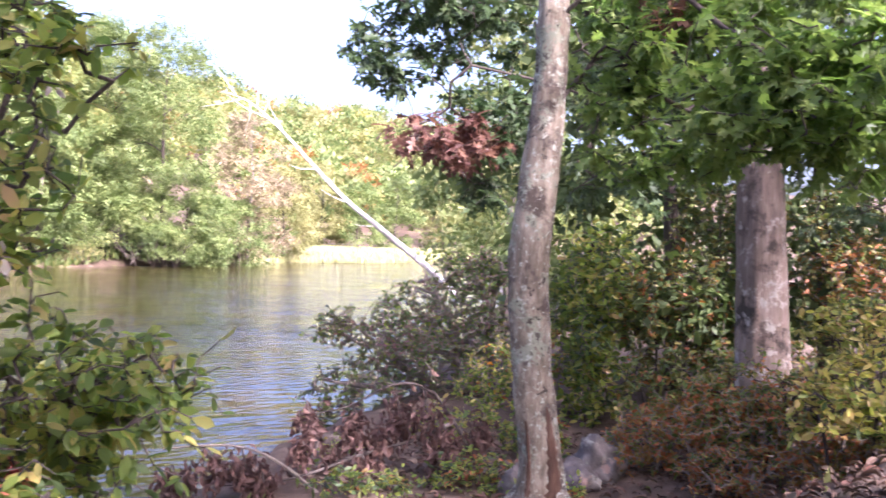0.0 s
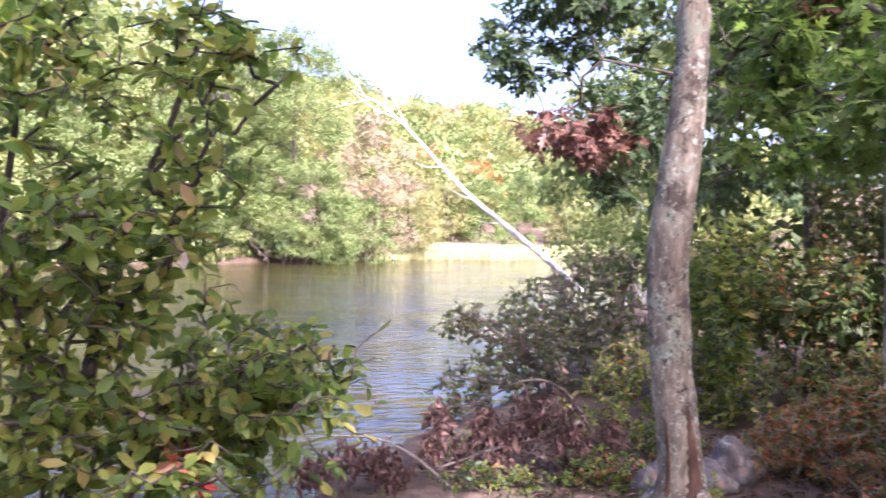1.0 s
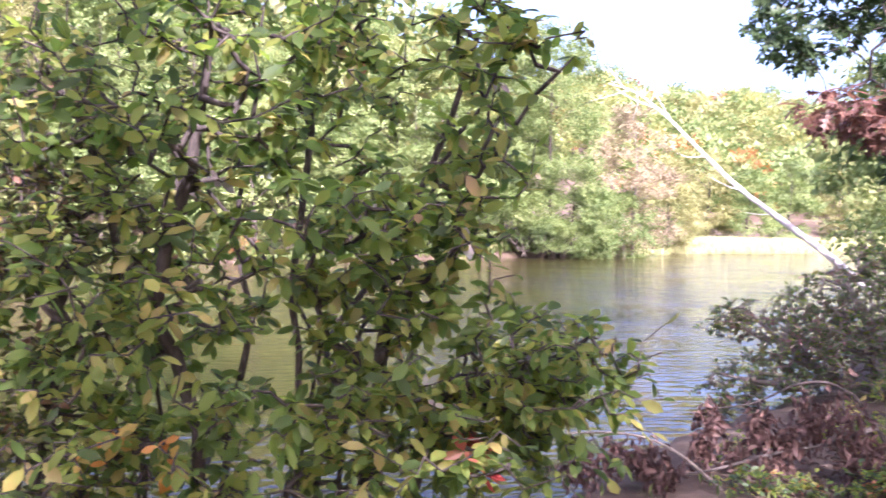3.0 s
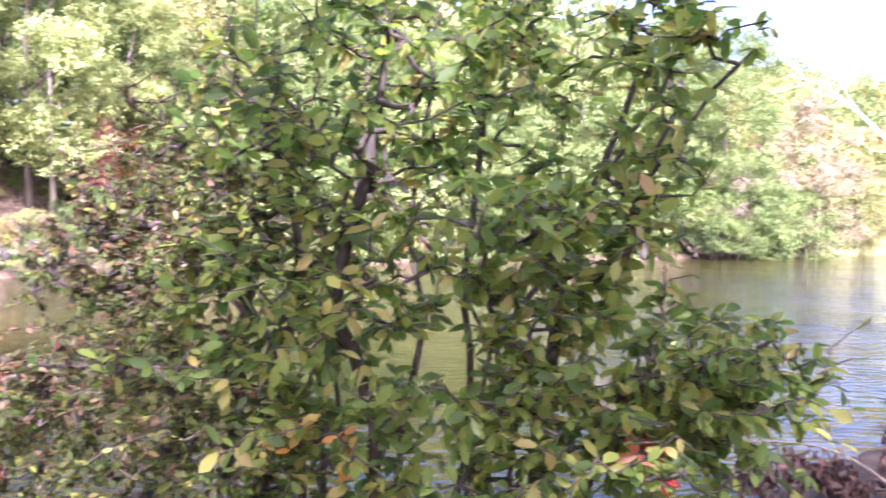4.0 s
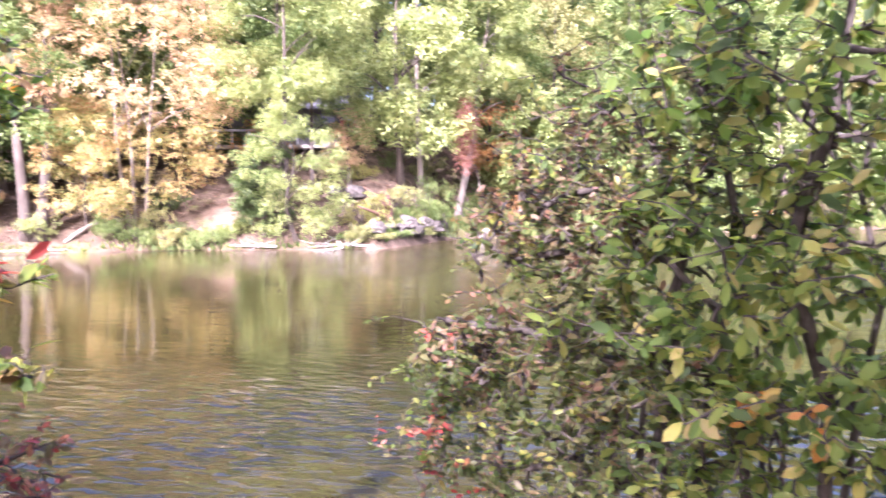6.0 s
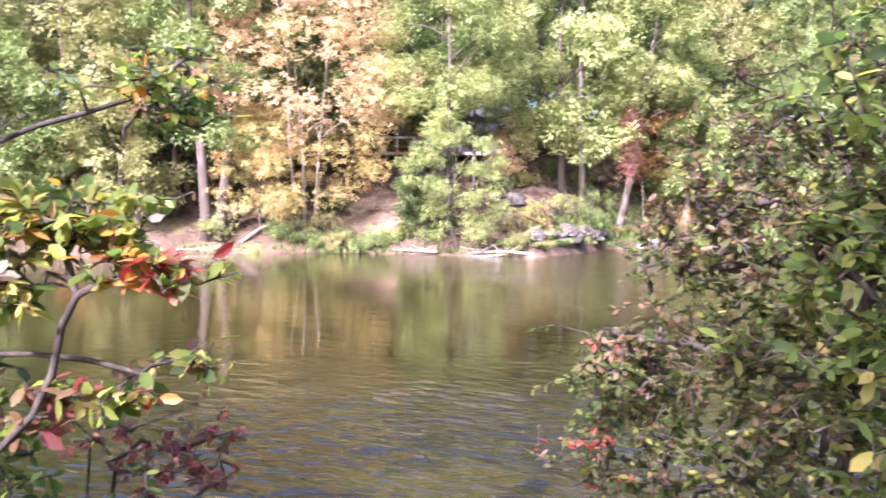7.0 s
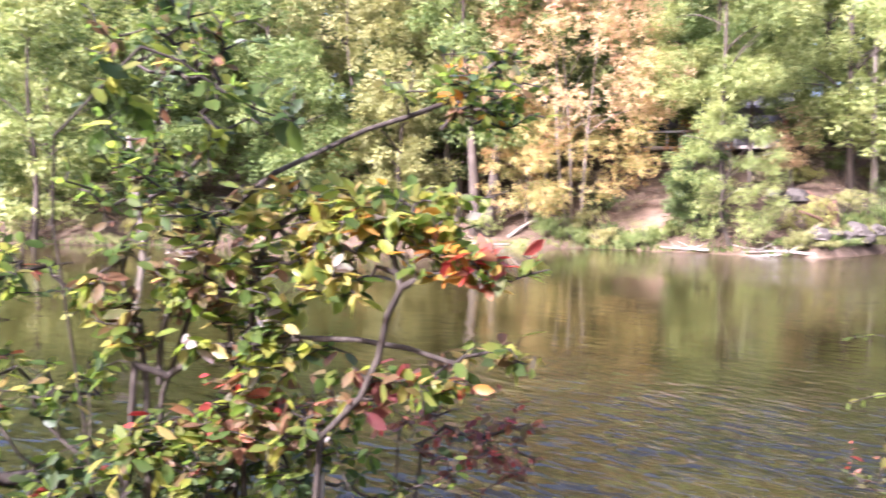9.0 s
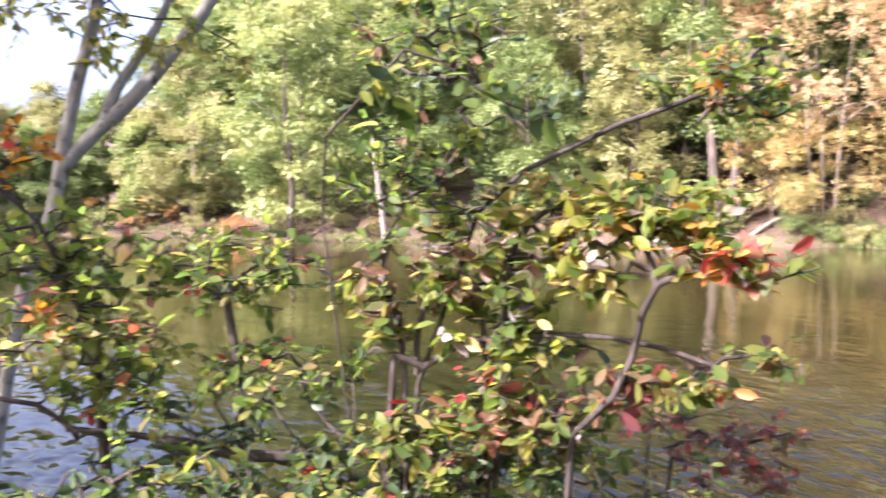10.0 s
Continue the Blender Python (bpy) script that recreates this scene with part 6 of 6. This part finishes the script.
# red climbing leaves on the pale trunk
rng = np.random.default_rng(71)
n = 900
va, vb = np.array((-42.58, 29.38, 4.43)), np.array((-42.47, 29.54, 7.36))
q = unit(rng.normal(0, 1, (n, 3))) * rng.uniform(0.2, 0.75, (n, 1))
pts = va + (vb - va) * rng.random((n, 1)) + q
vine = thing("creeper", tuple(va), "red climbing creeper on a pale trunk", "creeper")
v, t = leaves(pts, q, q + (0, 0, 0.3), rng.uniform(0.15, 0.3, n), SPRIG)
part("foliage", v, t, M_CREEPER, vine)


# ---- house and shed up the bank ----
def box(bm, x0, y0, z0, x1, y1, z1):
    vs = [bm.verts.new(c) for c in ((x0, y0, z0), (x1, y0, z0), (x1, y1, z0), (x0, y1, z0), (x0, y0, z1), (x1, y0, z1), (x1, y1, z1), (x0, y1, z1))]
    for f in ((0, 3, 2, 1), (4, 5, 6, 7), (0, 1, 5, 4), (1, 2, 6, 5), (2, 3, 7, 6), (3, 0, 4, 7)):
        bm.faces.new([vs[i] for i in f])


def placed(name, boxes, mat, parent, m, label=""):
    bm = bmesh.new()
    for b in boxes:
        box(bm, *b)
    bmesh.ops.bevel(bm, geom=bm.edges[:], offset=0.015, segments=1, affect="EDGES")
    bm.transform(m)
    return bm_part(name, bm, mat, parent, label)


M_SIDING = rough_material("dark_siding", [(0.05, 0.05, 0.055), (0.085, 0.08, 0.085), (0.12, 0.115, 0.12)], 5, (1, 1, 8), 0.7, 0.4)
M_SHINGLE = rough_material("grey_shingles", [(0.035, 0.035, 0.042), (0.06, 0.06, 0.072), (0.10, 0.10, 0.115)], 8, (1, 3, 1), 0.85, 0.6)
M_WHITE = rough_material("weathered_grey_paint", [(0.20, 0.20, 0.21), (0.28, 0.28, 0.30), (0.36, 0.36, 0.38)], 5, None, 0.6, 0.2)
M_REDP = rough_material("red_paint", [(0.20, 0.04, 0.03), (0.30, 0.06, 0.045), (0.36, 0.09, 0.07)], 9, None, 0.6, 0.2)
M_GLASS = rough_material("dark_window_glass", [(0.02, 0.025, 0.035), (0.03, 0.035, 0.05), (0.04, 0.05, 0.07)], 2, None, 0.08, 0.02)


def house():
    p = (-54.67, 22.91, 5.84)
    a = math.atan2(p[1], p[0])
    m = Matrix.Translation((p[0], p[1], 0)) @ Matrix.Rotation(a - math.pi / 2, 4, "Z")
    z0, z = ground_z(p[0], p[1]) - 1.0, p[2]
    ob = thing("house", (p[0], p[1], z0), "dark lakeside house with pale grey deck rail behind trees", "house")
    placed("wall", [(-4.5, 0, z0, 4.5, 6, z + 2.6)], M_SIDING, ob, m)
    bm = bmesh.new()
    vs = [bm.verts.new(c) for c in ((-5, -0.6, z + 2.55), (5, -0.6, z + 2.55), (5, 3, z + 4.6), (-5, 3, z + 4.6), (5, 6.6, z + 2.55), (-5, 6.6, z + 2.55))]
    low = [bm.verts.new(v.co - Vector((0, 0, 0.18))) for v in vs]
    for f in ((0, 1, 2, 3), (3, 2, 4, 5)):
        bm.faces.new([vs[i] for i in f])
        bm.faces.new([low[i] for i in reversed(f)])
    for i, j in ((0, 1), (1, 2), (2, 4), (4, 5), (5, 3), (3, 0)):
        bm.faces.new([vs[j], vs[i], low[i], low[j]])
    bm.transform(m)
    bm_part("roof", bm, M_SHINGLE, ob)
    for x in (-3.2, -0.9, 1.5, 3.4):
        w = placed("window", [(x - 0.5, -0.05, z + 0.7, x + 0.5, 0.02, z + 1.9)], M_GLASS, ob, m, "dark window in a dark frame")
        for bx in ((x - 0.56, -0.08, z + 0.64, x - 0.49, -0.01, z + 1.96), (x + 0.49, -0.08, z + 0.64, x + 0.56, -0.01, z + 1.96), (x - 0.5, -0.08, z + 1.89, x + 0.5, -0.01, z + 1.97), (x - 0.5, -0.08, z + 0.63, x + 0.5, -0.01, z + 0.71)):
            placed("window_frame", [bx], M_SIDING, w, m)
    deck = placed("deck", [(-4.5, -2.2, z - 0.2, 4.5, -0.01, z)], M_DRIFT, ob, m)
    placed("rail", [(-4.5, -2.2, z + 0.82, 4.5, -2.08, z + 0.95)], M_WHITE, deck, m)
    for i in range(10):
        x = -4.44 + i * 0.985
        placed("post", [(x - 0.05, -2.19, z, x + 0.05, -2.09, z + 0.82)], M_WHITE, deck, m)
    for x in (-4.3, 0, 4.3):
        placed("pier", [(x - 0.1, -2.1, z0 - 2.5, x + 0.1, -1.9, z - 0.2)], M_DRIFT, deck, m)


def shed():
    p = (-55.85, 12.84, 3.14)
    a = math.atan2(p[1], p[0])
    m = Matrix.Translation((p[0], p[1], 0)) @ Matrix.Rotation(a - math.pi / 2, 4, "Z")
    z0 = ground_z(p[0], p[1]) - 0.5
    z = p[2]
    ob = thing("shed", (p[0], p[1], z0), "small shed with pale bluish-grey roof on the bank", "shed")
    placed("wall", [(-1.3, 0, z0, 1.3, 1.8, z + 0.3)], M_DRIFT, ob, m)
    bm = bmesh.new()
    vs = [bm.verts.new(c) for c in ((-1.6, -0.3, z + 0.2), (1.6, -0.3, z + 0.2), (1.6, 2.1, z + 1.2), (-1.6, 2.1, z + 1.2))]
    low = [bm.verts.new(v.co - Vector((0, 0, 0.12))) for v in vs]
    bm.faces.new(vs)
    bm.faces.new(low[::-1])
    for i in range(4):
        bm.faces.new([vs[(i + 1) % 4], vs[i], low[i], low[(i + 1) % 4]])
    bm.transform(m)
    bm_part("roof", bm, M_SHINGLE, ob)


def feeder():
    p = (-50.90, 26.23, 6.96)
    g = ground_z(p[0], p[1])
    ob = thing("bird_feeder", (p[0], p[1], g), "red and white bird feeder on a post", "bird feeder")
    v, t = tube([(p[0], p[1], g - 0.2), (p[0], p[1], p[2])], [0.06, 0.06], 8)
    part("post", v, t, M_BARK_FAR, ob)
    v, t = tube([(p[0], p[1], p[2]), (p[0], p[1], p[2] + 0.12), (p[0], p[1], p[2] + 0.35), (p[0], p[1], p[2] + 0.45)], [0.35, 0.38, 0.36, 0.1], 12)
    part("tray", v, t, M_REDP, ob, smooth=True)
    v, t = tube([(p[0], p[1], p[2] + 0.2), (p[0], p[1], p[2] + 0.45), (p[0], p[1], p[2] + 0.62)], [0.2, 0.3, 0.05], 12)
    part("dome", v, t, M_WHITE, ob, smooth=True)


house()
shed()
feeder()


# ---- fallen branch with withered leaves ----
def withered_branch(label, stems, bunches, n, size, seed):
    rng = np.random.default_rng(seed)
    ob = thing("fallen_branch", stems[0][0], label, "branch")
    for st, r in stems_r(stems):
        v, t = tube(curve_points(st, 14), np.linspace(r, r * 0.35, 14), 8, 0.06, rng)
        part("bough", v, t, M_STEM, ob, smooth=True)
    P, A = [], []
    for x, y, z, ra, rd, ru, bear in bunches:
        k = n
        q = rng.normal(0, 0.45, (k, 3)) * (ra, rd, ru)
        P.append(np.array([x, y, z]) + q)
        d = np.stack([rng.normal(0, 0.45, k), rng.normal(0, 0.45, k), rng.normal(-0.8, 0.5, k)], 1)
        A.append(d)
        v, t = tube(curve_points([(x, y, z - ru * 0.5), (x + 0.02, y, z), (x - 0.03, y + 0.05, z + ru)], 5), [0.005, 0.007, 0.009, 0.009, 0.011], 5)
        part("twig", v, t, M_STEM, ob)
    P, A = np.concatenate(P), np.concatenate(A)
    v, t = leaves(P, A, rng.normal(0, 1, A.shape), size * rng.uniform(0.6, 1.3, len(P)), CURLED)
    part("withered_foliage", v, t, M_DEADLEAF, ob, "curled brown dead leaves")
    return ob


def stems_r(stems):
    return [(s[:-1], s[-1]) for s in stems]


withered_branch("fallen branch hung with curled brown dead leaves",
                [[(0.68, 9.08, -0.08), (0.38, 9.10, 0.27), (0.15, 8.99, 0.68), (-0.06, 8.87, 1.00), 0.034], [(-0.06, 8.87, 0.98), (-0.26, 8.85, 1.07), (-0.52, 8.85, 1.03), (-0.88, 8.80, 0.84), (-1.32, 8.76, 0.75), 0.017],
                 [(0.15, 8.99, 0.68), (-0.24, 8.87, 0.52), (-0.65, 8.71, 0.43), (-1.16, 8.55, 0.31), 0.022], [(-0.65, 8.71, 0.43), (-1.32, 8.27, 0.27), (-1.90, 8.16, 0.22), 0.018]],
                [(-1.25, 8.76, 0.68, 0.14, 0.28, 0.21, 9), (-0.81, 8.83, 0.64, 0.14, 0.28, 0.23, 6), (-0.98, 8.69, 0.36, 0.11, 0.23, 0.18, 7), (-0.12, 8.87, 0.73, 0.28, 0.34, 0.30, 2), (0.08, 8.87, 0.43, 0.18, 0.28, 0.25, 0), (-0.40, 8.96, 0.73, 0.16, 0.28, 0.23, 4), (-0.58, 8.85, 0.50, 0.14, 0.23, 0.14, 5), (0.06, 8.76, 0.34, 0.16, 0.28, 0.16, 0),
                 (-1.96, 7.91, 0.41, 0.23, 0.34, 0.21, 15), (-1.69, 7.98, 0.43, 0.18, 0.28, 0.16, 13), (-1.53, 8.00, 0.29, 0.16, 0.28, 0.16, 12), (-2.19, 7.61, 0.38, 0.21, 0.28, 0.14, 17), (-1.27, 8.53, 0.50, 0.11, 0.23, 0.18, 9), (-0.70, 8.60, 0.31, 0.16, 0.28, 0.16, 6), (0.43, 9.10, 0.54, 0.11, 0.23, 0.16, -2)], 110, 0.105, 81)
log("thin bare pale twig arching over the bank", [(-0.96, 8.06, 0.13), (-1.31, 8.01, 0.43), (-1.61, 7.94, 0.60), (-1.94, 7.86, 0.65), (-2.33, 7.74, 0.63)], 0.017, 0.007, M_TWIG, 82, "twig", "twig", 0)

log("thin upright white stalk among the bushes", [(-2.66, -0.17, 1.60), (-2.66, -0.17, 1.72), (-2.66, -0.17, 1.85)], 0.006, 0.005, M_BONE, 83, "stalk", "stalk", 0)

# ---- leaf litter, grass ----
def litter(label, b0, b1, r0, r1, n, size, seed, mat, name="leaf_litter"):
    rng = np.random.default_rng(seed)
    b, r = np.radians(rng.uniform(b0, b1, n)), rng.uniform(r0, r1, n)
    x, y = -r * np.sin(b), r * np.cos(b)
    z = height(x, y)
    k = z > 0.03
    pts = np.stack([x, y, z + 0.012], 1)[k]
    m = len(pts)
    a = rng.normal(0, 1, (m, 3)) * (1, 1, 0.15)
    v, t = leaves(pts, a, np.array([0, 0, 1.0]) + rng.normal(0, 0.25, (m, 3)), size * rng.uniform(0.6, 1.3, m), CURLED if size < 0.12 else SPRIG)
    ob = thing(name, tuple(pts[0]), label, "leaf litter", kind="stuff")
    part("leaves", v, t, mat, ob, kind="stuff")


litter("dry brown and red fallen leaves on the path", -36, 4, 2.5, 11, 5200, 0.085, 91, M_LITTER)
litter("sunlit dry tan fallen leaves on the far bank", 48, 112, 44, 72, 12000, 0.24, 92, M_LITTER_FAR)


def fringe(label, b0, b1, off0, off1, n, tall, seed, mat):
    rng = np.random.default_rng(seed)
    b = rng.uniform(b0, b1, n)
    r = np.interp(b, FAR_B, FAR_R) + rng.uniform(off0, off1, n)
    x, y = -r * np.sin(np.radians(b)), r * np.cos(np.radians(b))
    pts = np.stack([x, y, np.maximum(height(x, y), 0.0)], 1)
    v, t = leaves(pts, np.array([0, 0, 1.0]) + rng.normal(0, 0.3, (n, 3)), rng.normal(0, 1, (n, 3)), tall * rng.uniform(0.5, 1.3, n), PLAIN)
    v = v.reshape(-1, 4, 3)
    c = v.mean(1, keepdims=True)
    ob = thing("grass", tuple(pts[0]), label, "grass", kind="stuff")
    part("blades", (c + (v - c) * (0.6, 0.6, 1)).reshape(-1, 3), t, mat, ob, kind="stuff")


fringe("bright green grass at the far waterline", 50, 60.5, 0.0, 2.2, 2600, 0.5, 93, M_GRASS)
fringe("patchy grass along the far waterline", 62, 124, -0.2, 1.0, 1700, 0.28, 94, M_GRASS)
fringe("pale grass below the wooded point", 12, 50, 0.0, 2.0, 3200, 0.6, 95, M_GRASS)


litter("dry fallen leaves on the trodden bank", -180, 180, 0.4, 9, 3600, 0.075, 96, M_LITTER)
rng = np.random.default_rng(97)
n = 5200
b, r = np.radians(rng.uniform(-180, 180, n)), rng.uniform(1.2, 9, n)
k = np.sin(3 * b + r) + rng.normal(0, 0.5, n) > 0.35
x, y = -r[k] * np.sin(b[k]), r[k] * np.cos(b[k])
z = height(x, y)
k = z > 0.05
pts = np.stack([x[k], y[k], z[k] - 0.01], 1)
v, t = leaves(pts, np.array([0, 0, 1.0]) + rng.normal(0, 0.45, (len(pts), 3)), rng.normal(0, 1, (len(pts), 3)), rng.uniform(0.08, 0.2, len(pts)), PLAIN)
v = v.reshape(-1, 4, 3)
c = v.mean(1, keepdims=True)
turf = thing("grass", tuple(pts[0]), "thin tufts of grass on the trodden bank", "grass", kind="stuff")
part("blades", (c + (v - c) * (0.4, 0.4, 1)).reshape(-1, 3), t, M_GRASS, turf, kind="stuff")
